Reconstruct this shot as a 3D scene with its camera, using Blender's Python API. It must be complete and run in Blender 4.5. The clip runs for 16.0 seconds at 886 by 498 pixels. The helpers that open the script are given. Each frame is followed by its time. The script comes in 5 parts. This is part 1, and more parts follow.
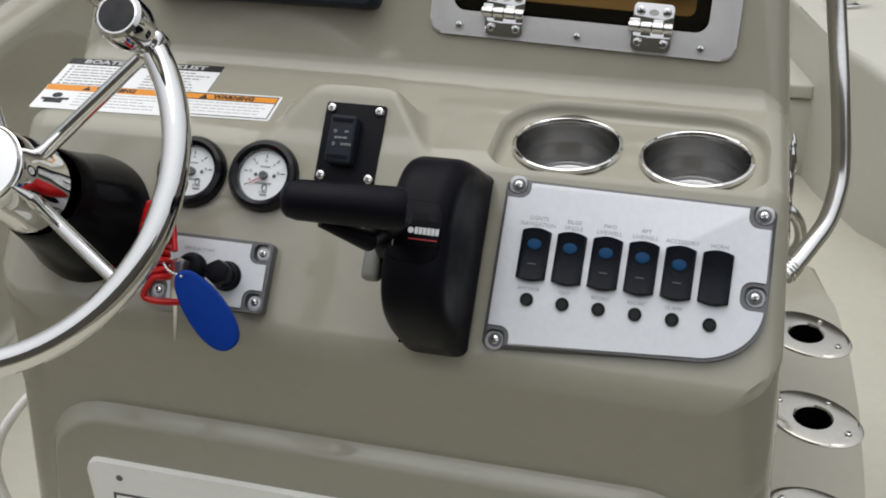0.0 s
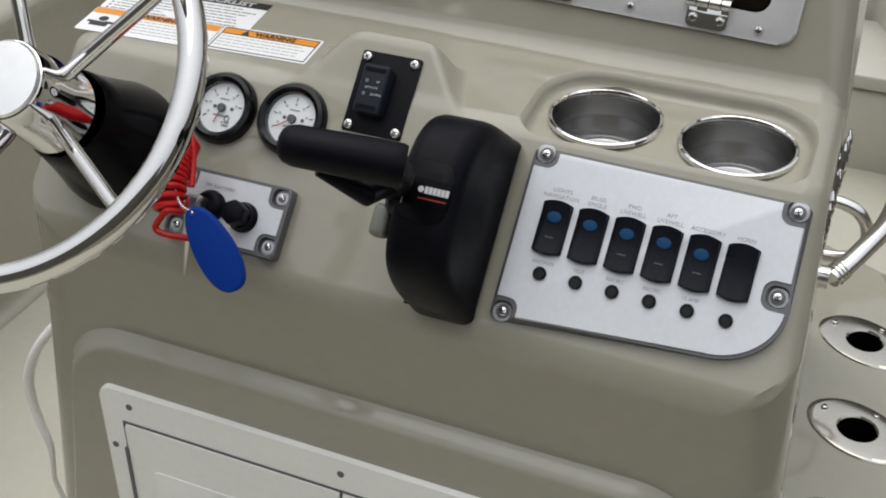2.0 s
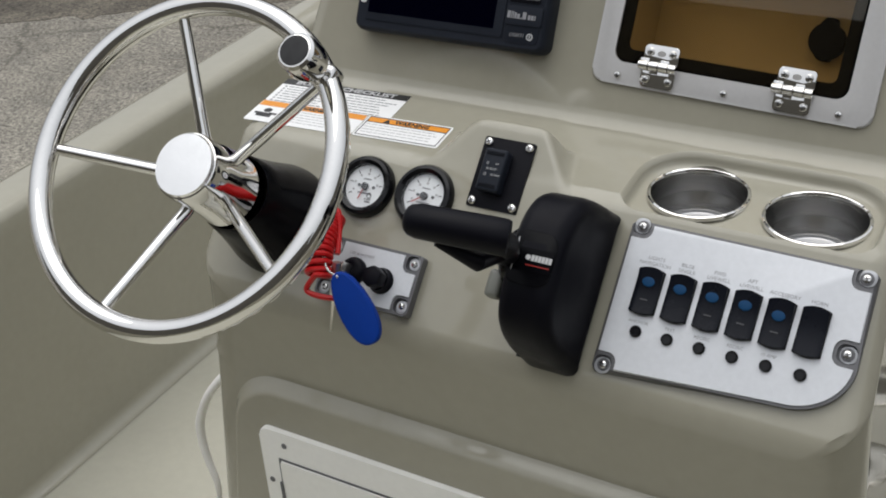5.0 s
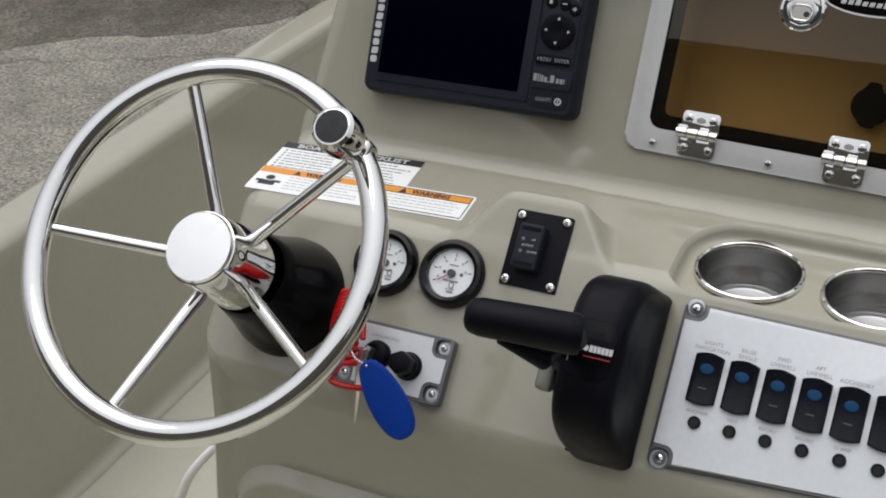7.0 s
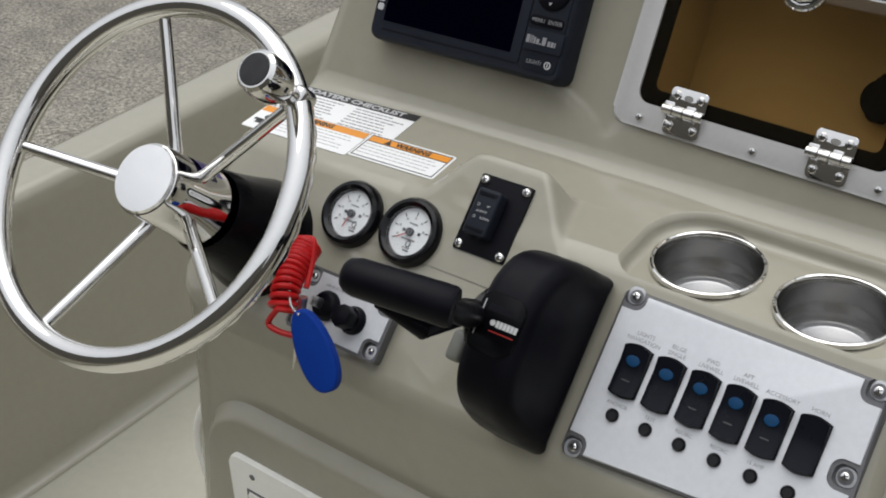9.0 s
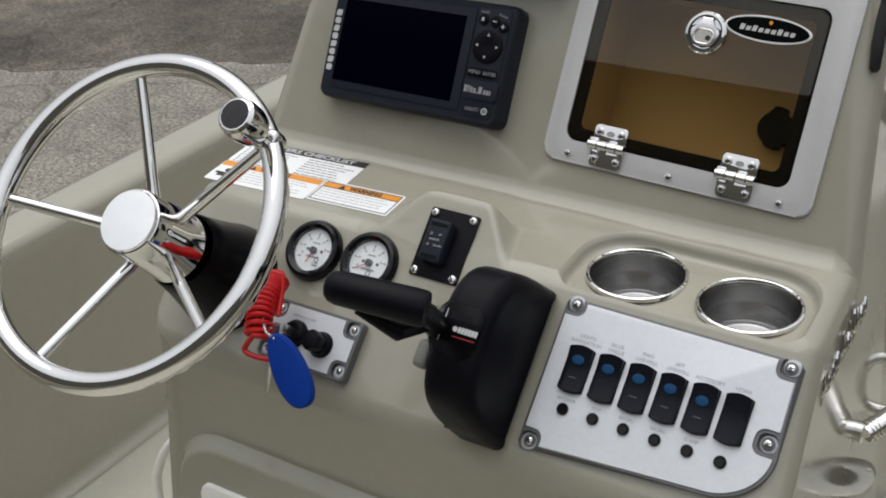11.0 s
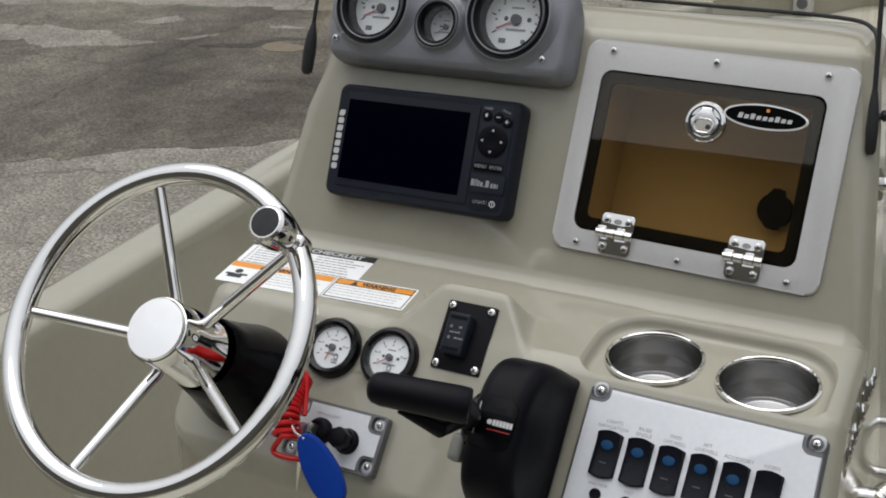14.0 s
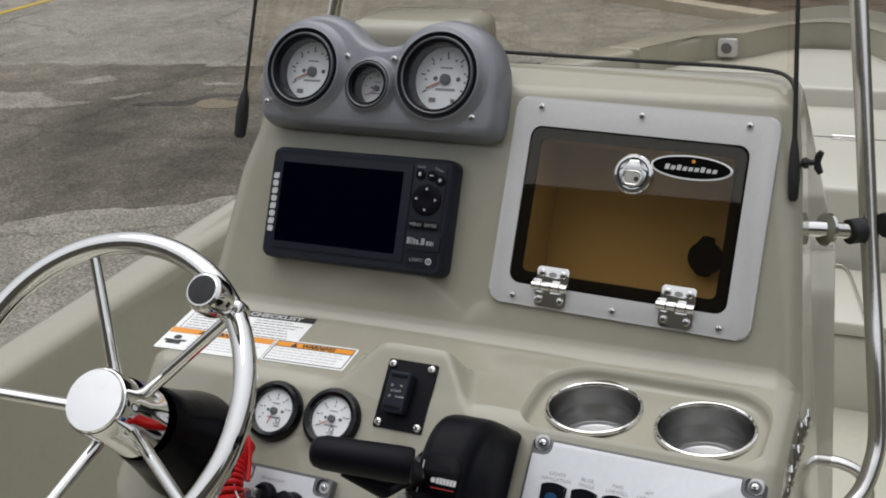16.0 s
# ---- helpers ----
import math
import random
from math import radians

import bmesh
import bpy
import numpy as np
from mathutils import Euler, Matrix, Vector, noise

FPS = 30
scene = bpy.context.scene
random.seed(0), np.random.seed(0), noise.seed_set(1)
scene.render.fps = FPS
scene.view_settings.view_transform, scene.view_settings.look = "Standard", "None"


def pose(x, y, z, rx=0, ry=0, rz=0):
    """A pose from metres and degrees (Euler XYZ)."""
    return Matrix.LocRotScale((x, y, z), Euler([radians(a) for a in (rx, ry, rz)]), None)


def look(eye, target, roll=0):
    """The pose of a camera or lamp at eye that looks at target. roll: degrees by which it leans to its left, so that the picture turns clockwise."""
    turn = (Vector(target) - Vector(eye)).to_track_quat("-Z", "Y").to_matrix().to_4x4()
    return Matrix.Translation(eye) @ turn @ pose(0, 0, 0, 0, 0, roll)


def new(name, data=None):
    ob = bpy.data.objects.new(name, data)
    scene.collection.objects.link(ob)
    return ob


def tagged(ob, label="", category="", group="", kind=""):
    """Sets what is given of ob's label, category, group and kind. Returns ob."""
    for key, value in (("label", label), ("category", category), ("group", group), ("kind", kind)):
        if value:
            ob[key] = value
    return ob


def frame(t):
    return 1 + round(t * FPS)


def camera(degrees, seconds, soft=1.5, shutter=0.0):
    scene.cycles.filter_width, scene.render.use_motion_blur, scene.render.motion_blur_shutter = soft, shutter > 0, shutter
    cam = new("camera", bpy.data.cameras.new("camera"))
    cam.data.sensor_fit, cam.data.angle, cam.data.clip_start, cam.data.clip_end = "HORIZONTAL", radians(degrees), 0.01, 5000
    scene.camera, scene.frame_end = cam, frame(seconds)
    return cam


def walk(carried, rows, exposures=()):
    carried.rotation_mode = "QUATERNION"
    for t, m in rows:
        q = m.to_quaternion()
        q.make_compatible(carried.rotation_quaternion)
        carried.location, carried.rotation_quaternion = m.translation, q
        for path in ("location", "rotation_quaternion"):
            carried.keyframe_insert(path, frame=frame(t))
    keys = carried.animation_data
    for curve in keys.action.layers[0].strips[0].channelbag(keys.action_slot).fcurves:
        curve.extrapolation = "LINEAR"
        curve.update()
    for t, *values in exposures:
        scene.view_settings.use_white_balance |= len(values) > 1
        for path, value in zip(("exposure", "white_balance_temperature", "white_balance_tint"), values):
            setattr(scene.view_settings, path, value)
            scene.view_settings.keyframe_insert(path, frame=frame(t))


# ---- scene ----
cam = camera(40.4, 16.0, soft=1.9)
PATH = [
    (0, (0.067, 0.02, 1.569), (-0.429, 1.646, 0.516), -2.4),
    (0.5, (0.223, 0.022, 1.567), (-0.457, 1.58, 0.514), -0.5),
    (1, (0.245, 0.047, 1.58), (-0.513, 1.571, 0.53), -1.3),
    (1.5, (0.192, 0.055, 1.56), (-0.533, 1.589, 0.502), -0.7),
    (2, (0.136, 0.078, 1.549), (-0.513, 1.614, 0.445), 0.4),
    (2.5, (0.122, 0.072, 1.556), (-0.507, 1.576, 0.397), 0.1),
    (3, (0.152, 0.035, 1.584), (-0.541, 1.571, 0.508), -2.0),
    (5.5, (0.249, -0.031, 1.638), (-0.673, 1.438, 0.642), -3.7),
    (6, (0.16, -0.012, 1.638), (-0.713, 1.496, 0.657), -3.2),
    (6.5, (0.119, 0.011, 1.648), (-0.726, 1.538, 0.671), -3.8),
    (7, (0.078, 0.01, 1.648), (-0.716, 1.565, 0.671), -2.3),
    (7.5, (0.127, 0.046, 1.628), (-0.75, 1.536, 0.624), -3.1),
    (8, (0.207, 0.11, 1.628), (-0.823, 1.479, 0.596), -1.5),
    (8.5, (0.27, 0.168, 1.614), (-0.819, 1.477, 0.565), -1.8),
    (9, (0.288, 0.176, 1.63), (-0.781, 1.514, 0.597), -1.9),
    (9.5, (0.326, 0.155, 1.641), (-0.78, 1.508, 0.669), -2.7),
    (10, (0.346, 0.128, 1.636), (-0.728, 1.536, 0.705), -1.8),
    (12.5, (0.267, -0.121, 1.659), (-0.596, 1.433, 0.743), -3.3),
    (13, (0.246, -0.101, 1.668), (-0.601, 1.454, 0.738), -3.4),
    (13.5, (0.248, -0.059, 1.684), (-0.622, 1.506, 0.794), -3.1),
    (14, (0.267, -0.046, 1.684), (-0.647, 1.54, 0.877), -3.0),
    (14.5, (0.263, -0.046, 1.692), (-0.621, 1.557, 0.886), -2.9),
    (15, (0.275, -0.055, 1.694), (-0.585, 1.587, 0.942), -2.7),
    (15.5, (0.272, -0.052, 1.69), (-0.542, 1.614, 0.939), -2.6),
    (16, (0.276, -0.05, 1.7), (-0.562, 1.61, 0.961), -3.9),
]
walk(cam, [(t, look(eye, target, roll)) for t, eye, target, roll in PATH])

# ---- light ----
world = bpy.data.worlds.new("overcast")
scene.world = world
world.use_nodes = True
wn = world.node_tree.nodes
sky = wn.new("ShaderNodeTexSky")
sky.sky_type, sky.sun_disc = "NISHITA", False
sky.sun_elevation, sky.sun_rotation = radians(80), radians(-72)
sky.air_density, sky.dust_density, sky.ozone_density = 1.0, 6.0, 1.0
# overcast sky, brighter at the zenith than at the horizon
way = wn.new("ShaderNodeTexCoord")
split = wn.new("ShaderNodeSeparateXYZ")
dome = wn.new("ShaderNodeMapRange")
dome.inputs[1].default_value, dome.inputs[2].default_value = 0.0, 1.0
dome.inputs[3].default_value, dome.inputs[4].default_value = 2.6, 10.4
cloud = wn.new("ShaderNodeVectorMath")
cloud.operation = "SCALE"
cloud.inputs[0].default_value = (0.97, 1.0, 1.045)
soft_sky = wn.new("ShaderNodeMixRGB")
soft_sky.inputs[0].default_value = 0.85
wl = world.node_tree.links
wl.new(way.outputs["Generated"], split.inputs[0])
wl.new(split.outputs["Z"], dome.inputs[0])
wl.new(dome.outputs[0], cloud.inputs["Scale"])
wl.new(sky.outputs[0], soft_sky.inputs[1])
wl.new(cloud.outputs[0], soft_sky.inputs[2])
wl.new(soft_sky.outputs[0], wn["Background"].inputs["Color"])
wn["Background"].inputs["Strength"].default_value = 0.132
sun = new("sun", bpy.data.lights.new("sun", "SUN"))
sun.data.energy, sun.data.angle, sun.data.color = 1.1, radians(60), (0.99, 0.99, 0.98)
sun.matrix_basis = look((-1.5, 1.5, 9.0), (0, 1, 0))


# ---- materials ----
def material(name, color, rough=0.5, metal=0.0, vary=0.0, scale=20.0, bump=0.0, bump_scale=200.0, coat=0.0, shine=0.5, wear=1.5):
    m = bpy.data.materials.new(name)
    m.use_nodes = True
    nt = m.node_tree
    b = nt.nodes["Principled BSDF"]
    b.inputs["Base Color"].default_value = (*color, 1)
    b.inputs["Roughness"].default_value = rough
    b.inputs["Metallic"].default_value = metal
    b.inputs["Coat Weight"].default_value = coat
    b.inputs["Specular IOR Level"].default_value = shine
    b.inputs["Coat Roughness"].default_value = 0.06
    co = nt.nodes.new("ShaderNodeTexCoord")
    if vary:
        big, fine = nt.nodes.new("ShaderNodeTexNoise"), nt.nodes.new("ShaderNodeTexNoise")
        big.inputs["Scale"].default_value, fine.inputs["Scale"].default_value = scale, scale * 9
        big.inputs["Detail"].default_value = 5
        add = nt.nodes.new("ShaderNodeMath")
        add.operation = "ADD"
        half = nt.nodes.new("ShaderNodeMath")
        half.operation = "MULTIPLY"
        half.inputs[1].default_value = 0.5
        ramp = nt.nodes.new("ShaderNodeMapRange")
        ramp.inputs[3].default_value, ramp.inputs[4].default_value = 1 - vary, 1 + vary
        ramp.inputs[1].default_value, ramp.inputs[2].default_value = 0.3, 0.7
        mix = nt.nodes.new("ShaderNodeVectorMath")
        mix.operation = "SCALE"
        mix.inputs[0].default_value = color
        nt.links.new(co.outputs["Object"], big.inputs["Vector"])
        nt.links.new(co.outputs["Object"], fine.inputs["Vector"])
        nt.links.new(big.outputs[0], add.inputs[0])
        nt.links.new(fine.outputs[0], add.inputs[1])
        nt.links.new(add.outputs[0], half.inputs[0])
        nt.links.new(half.outputs[0], ramp.inputs[0])
        nt.links.new(ramp.outputs[0], mix.inputs["Scale"])
        nt.links.new(mix.outputs[0], b.inputs["Base Color"])
        rr = nt.nodes.new("ShaderNodeMapRange")
        rr.inputs[1].default_value, rr.inputs[2].default_value = 0.3, 0.7
        rr.inputs[3].default_value, rr.inputs[4].default_value = max(0.0, rough * (1 - vary * wear)), min(1.0, rough * (1 + vary * wear))
        nt.links.new(big.outputs[0], rr.inputs[0])
        nt.links.new(rr.outputs[0], b.inputs["Roughness"])
    if bump:
        no = nt.nodes.new("ShaderNodeTexNoise")
        no.inputs["Scale"].default_value, no.inputs["Detail"].default_value = bump_scale, 4
        bp = nt.nodes.new("ShaderNodeBump")
        bp.inputs["Strength"].default_value, bp.inputs["Distance"].default_value = bump, 0.001
        nt.links.new(co.outputs["Object"], no.inputs["Vector"])
        nt.links.new(no.outputs[0], bp.inputs["Height"])
        nt.links.new(bp.outputs[0], b.inputs["Normal"])
    return m


GEL = material("tan_gelcoat", (0.338, 0.321, 0.256), 0.085, vary=0.035, scale=6, bump=0.02, bump_scale=14, wear=13)
DECK = material("tan_nonskid", (0.47, 0.455, 0.375), 0.55, vary=0.05, scale=5, bump=0.6, bump_scale=500)
CREAM = material("cream_gelcoat", (0.50, 0.485, 0.42), 0.3, vary=0.03, scale=4)
CHROME = material("polished_stainless", (0.74, 0.73, 0.71), 0.04, 1.0, vary=0.02, scale=30)
# Flange steel toned down to tan, standing in for the tan surroundings it reflects.
FLANGE = material("tan_toned_flange_steel", (0.50, 0.475, 0.42), 0.15, 1.0, vary=0.08, scale=40)
BRUSHED = material("dull_stainless", (0.74, 0.72, 0.69), 0.3, 1.0, vary=0.08, scale=40)
CAPSTEEL = material("bright_cap_steel", (0.92, 0.91, 0.89), 0.22, 1.0, vary=0.04, scale=60)
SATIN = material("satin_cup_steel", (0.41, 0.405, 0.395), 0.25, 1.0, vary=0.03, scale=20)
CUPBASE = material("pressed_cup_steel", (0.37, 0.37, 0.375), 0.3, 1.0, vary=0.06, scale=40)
BLACK = material("black_plastic", (0.004, 0.004, 0.0065), 0.4, vary=0.15, scale=30, bump=0.12, bump_scale=900, shine=0.10)
BOOT = material("black_boot_plastic", (0.005, 0.005, 0.006), 0.2, vary=0.1, scale=15, shine=0.06)
GLOSSBLACK = material("gloss_black_plastic", (0.006, 0.006, 0.007), 0.14, vary=0.1, scale=15, shine=0.25)
RUBBER = material("black_rubber", (0.011, 0.011, 0.012), 0.6, vary=0.2, scale=40)
NAVYBLACK = material("slate_black_plastic", (0.0145, 0.0175, 0.025), 0.4, vary=0.12, scale=30, bump=0.1, bump_scale=900, shine=0.14)
ROCKER = material("rocker_black_plastic", (0.006, 0.007, 0.011), 0.28, vary=0.1, scale=30, shine=0.13)
LABEL = material("smooth_black_label", (0.003, 0.003, 0.004), 0.25, shine=0.08)
DARKRED = material("dark_red_print", (0.30, 0.015, 0.01), 0.5)
DIMGREY = material("dim_grey_plastic", (0.06, 0.062, 0.068), 0.4)
MARKGREY = material("dim_mark", (0.07, 0.07, 0.075), 0.5)
SILVER = material("silver_panel", (0.62, 0.635, 0.66), 0.42, 0.05, vary=0.05, scale=18, bump=0.08, bump_scale=400)
PANELGREY = material("dark_grey_panel_edge", (0.12, 0.12, 0.125), 0.45, 0.2, vary=0.1, scale=30)
BOSSGREY = material("mid_grey_panel", (0.4275, 0.435, 0.45), 0.42, 0.3, vary=0.1, scale=30)
TRIMGREY = material("grey_trim_ring", (0.13, 0.132, 0.14), 0.35, 0.3, vary=0.1, scale=30)
PODGREY = material("brushed_grey_pod", (0.205, 0.21, 0.23), 0.36, 0.25, vary=0.06, scale=16, bump=0.06, bump_scale=300)
FRAMEGREY = material("light_grey_plastic", (0.52, 0.513, 0.508), 0.4, vary=0.04, scale=20, bump=0.1, bump_scale=500)
BUTTONGREY = material("translucent_grey_button", (0.18, 0.1837, 0.1613), 0.35, vary=0.05, scale=40)
WHITE = material("white_plastic", (0.85, 0.84, 0.81), 0.35, vary=0.03, scale=15)
DOORWHITE = material("off_white_door_plastic", (0.86, 0.85, 0.80), 0.4, vary=0.03, scale=12)
PAPER = material("white_sticker", (0.83, 0.83, 0.82), 0.45, vary=0.02, scale=30)
ORANGE = material("orange_sticker", (0.75, 0.28, 0.02), 0.45, vary=0.03, scale=30)
INK = material("black_ink", (0.015, 0.015, 0.015), 0.5)
GREYINK = material("grey_ink", (0.16, 0.16, 0.16), 0.5)
PALEINK = material("pale_grey_ink", (0.27, 0.27, 0.28), 0.5)
FAINTINK = material("faint_grey_ink", (0.46, 0.46, 0.46), 0.5)
WHITEINK = material("white_ink", (0.525, 0.525, 0.525), 0.5)
DIAL = material("white_dial", (0.84, 0.86, 0.87), 0.5, vary=0.02, scale=60)
RED = material("red_needle", (0.45, 0.045, 0.0338), 0.4)
REDCORD = material("red_coil_cord", (0.465, 0.006, 0.0075), 0.35, vary=0.08, scale=50, shine=0.3)
BLUEFOAM = material("blue_foam", (0.0015, 0.037, 0.275), 0.6, vary=0.06, scale=60, bump=0.25, bump_scale=700, shine=0.15)
BLUELENS = material("blue_lens", (0.004, 0.043, 0.115), 0.5, shine=0.15)
BROWN = material("glovebox_interior", (0.385, 0.305, 0.18), 0.5, vary=0.06, scale=10)
HOLE = material("dark_hole", (0.003, 0.003, 0.003), 0.7, shine=0.03)
SCREEN = material("dark_display_glass", (0.0006, 0.0006, 0.004), 0.08, shine=0.010)
PURPLE = material("purple_reflection", (0.06, 0.04, 0.16), 0.3)


def glass(name, color, rough=0.02, gloss=1.0):
    m = bpy.data.materials.new(name)
    m.use_nodes = True
    nt = m.node_tree
    out = nt.nodes["Material Output"]
    tr, gl, mx, lw = (nt.nodes.new(k) for k in ("ShaderNodeBsdfTransparent", "ShaderNodeBsdfGlossy", "ShaderNodeMixShader", "ShaderNodeLayerWeight"))
    tr.inputs[0].default_value = (*color, 1)
    gl.inputs["Roughness"].default_value = rough
    steep, weak = nt.nodes.new("ShaderNodeMath"), nt.nodes.new("ShaderNodeMath")
    steep.operation, weak.operation = "POWER", "MULTIPLY_ADD"
    steep.inputs[1].default_value = 4.5
    weak.inputs[1].default_value, weak.inputs[2].default_value = 0.9 * gloss, 0.04 * gloss
    nt.links.new(lw.outputs["Facing"], steep.inputs[0])
    nt.links.new(steep.outputs[0], weak.inputs[0])
    nt.links.new(weak.outputs[0], mx.inputs[0])
    nt.links.new(tr.outputs[0], mx.inputs[1])
    nt.links.new(gl.outputs[0], mx.inputs[2])
    nt.links.new(mx.outputs[0], out.inputs[0])
    return m


SMOKED = glass("smoked_acrylic", (0.90, 0.82, 0.66), 0.015, 0.95)
TINT = glass("tinted_windshield", (0.91, 0.88, 0.82), 0.02, 0.3)
LENS = glass("gauge_lens", (0.97, 0.97, 0.97))


def asphalt(name, low, high):
    m = bpy.data.materials.new(name)
    m.use_nodes = True
    nt = m.node_tree
    b = nt.nodes["Principled BSDF"]
    b.inputs["Roughness"].default_value = 0.9
    co = nt.nodes.new("ShaderNodeTexCoord")

    def noise_tex(scale, detail=6, rough=0.6):
        n = nt.nodes.new("ShaderNodeTexNoise")
        n.inputs["Scale"].default_value, n.inputs["Detail"].default_value, n.inputs["Roughness"].default_value = scale, detail, rough
        nt.links.new(co.outputs["Object"], n.inputs["Vector"])
        return n

    def ramp(src, stops):
        r = nt.nodes.new("ShaderNodeValToRGB")
        els = r.color_ramp.elements
        els[0].position, els[0].color = stops[0][0], (*stops[0][1], 1)
        els[1].position, els[1].color = stops[1][0], (*stops[1][1], 1)
        nt.links.new(src, r.inputs[0])
        return r

    def mix(kind, fac, a, c):
        x = nt.nodes.new("ShaderNodeMixRGB")
        x.blend_type = kind
        x.inputs[0].default_value = fac
        nt.links.new(a, x.inputs[1])
        nt.links.new(c, x.inputs[2])
        return x

    stain = ramp(noise_tex(0.55, 7, 0.62).outputs[0], [(0.34, low), (0.62, high)])
    grain = ramp(noise_tex(44, 6, 0.9).outputs[0], [(0.40, (0.22, 0.21, 0.20)), (0.61, (1.82, 1.78, 1.70))])
    mid = ramp(noise_tex(5, 6, 0.7).outputs[0], [(0.35, (0.75, 0.75, 0.75)), (0.65, (1.18, 1.17, 1.14))])
    c = mix("MULTIPLY", 1.0, mix("MULTIPLY", 1.0, stain.outputs[0], grain.outputs[0]).outputs[0], mid.outputs[0])
    vor = nt.nodes.new("ShaderNodeTexVoronoi")
    vor.feature = "DISTANCE_TO_EDGE"
    vor.inputs["Scale"].default_value = 0.45
    warp = nt.nodes.new("ShaderNodeVectorMath")
    warp.operation = "MULTIPLY_ADD"
    warp.inputs[1].default_value = (0.5, 0.5, 0.5)
    wn2 = noise_tex(2.2, 5)
    nt.links.new(wn2.outputs["Color"], warp.inputs[0])
    nt.links.new(co.outputs["Object"], warp.inputs[2])
    nt.links.new(warp.outputs[0], vor.inputs["Vector"])
    crack = ramp(vor.outputs[0], [(0.0, (0.45, 0.44, 0.42)), (0.012, (1, 1, 1))])
    c = mix("MULTIPLY", 0.8, c.outputs[0], crack.outputs[0])
    nt.links.new(c.outputs[0], b.inputs["Base Color"])
    bp = nt.nodes.new("ShaderNodeBump")
    bp.inputs["Strength"].default_value, bp.inputs["Distance"].default_value = 0.7, 0.006
    nt.links.new(noise_tex(60, 4, 0.8).outputs[0], bp.inputs["Height"])
    nt.links.new(bp.outputs[0], b.inputs["Normal"])
    return m


ASPHALT = asphalt("worn_asphalt", (0.165, 0.155, 0.136), (0.262, 0.25, 0.222))


# ---- mesh helpers ----
def mesh_of(name, bm, mat, smooth=35):
    bmesh.ops.recalc_face_normals(bm, faces=bm.faces)
    me = bpy.data.meshes.new(name)
    bm.to_mesh(me)
    bm.free()
    me.materials.append(mat)
    me.shade_smooth()
    me.set_sharp_from_angle(angle=radians(smooth))
    return me


def part(name, bm, mat, parent, label="", m=None, smooth=35):
    ob = new(name, mesh_of(name, bm, mat, smooth) if isinstance(bm, bmesh.types.BMesh) else bm)
    if parent is not None:
        ob.parent = parent
    if m is not None:
        ob.matrix_basis = m
    return tagged(ob, label)


def thing(name, m, label, category, group="", kind=""):
    ob = new(name)
    ob.empty_display_size = 0.05
    ob.matrix_basis = m
    return tagged(ob, label, category, group, kind)


def bevel(bm, width, segs=3, edges=None):
    bmesh.ops.bevel(bm, geom=list(edges or bm.edges), offset=width, segments=segs, profile=0.5, affect="EDGES", clamp_overlap=True)
    return bm


def box(c, s, r=0.0, segs=3, bm=None):
    out = bmesh.new()
    bmesh.ops.create_cube(out, size=1, matrix=Matrix.Translation(c) @ Matrix.Diagonal((*s, 1)))
    if r:
        bevel(out, r, segs)
    return join(bm, out)


def join(bm, other):
    if bm is None:
        return other
    me = bpy.data.meshes.new("join")
    other.to_mesh(me)
    other.free()
    bm.from_mesh(me)
    bpy.data.meshes.remove(me)
    return bm


def revolve(profile, seg=32, bm=None, m=None):
    out = bmesh.new()
    rings = []
    for r, z in profile:
        if r < 1e-6:
            rings.append([out.verts.new((0, 0, z))])
        else:
            rings.append([out.verts.new((r * math.cos(2 * math.pi * k / seg), r * math.sin(2 * math.pi * k / seg), z)) for k in range(seg)])
    for a, b in zip(rings, rings[1:]):
        for k in range(seg):
            j = (k + 1) % seg
            vs = [a[k % len(a)], a[j % len(a)], b[j % len(b)], b[k % len(b)]]
            vs = [v for n, v in enumerate(vs) if v not in vs[:n]]
            if len(vs) > 2:
                out.faces.new(vs)
    if m is not None:
        out.transform(m)
    return join(bm, out)


def prism(points, z0, z1, r=0.0, segs=3, bm=None):
    """A flat outline raised from z0 to z1, its top edge rounded by r."""
    out = bmesh.new()
    low = [out.verts.new((x, y, z0)) for x, y in points]
    top = [out.verts.new((x, y, z1)) for x, y in points]
    out.faces.new(low[::-1])
    out.faces.new(top)
    n = len(points)
    for k in range(n):
        out.faces.new((low[k], low[(k + 1) % n], top[(k + 1) % n], top[k]))
    if r:
        out.edges.ensure_lookup_table()
        bevel(out, r, segs, [e for e in out.edges if all(abs(v.co.z - z1) < 1e-7 for v in e.verts)])
    return join(bm, out)


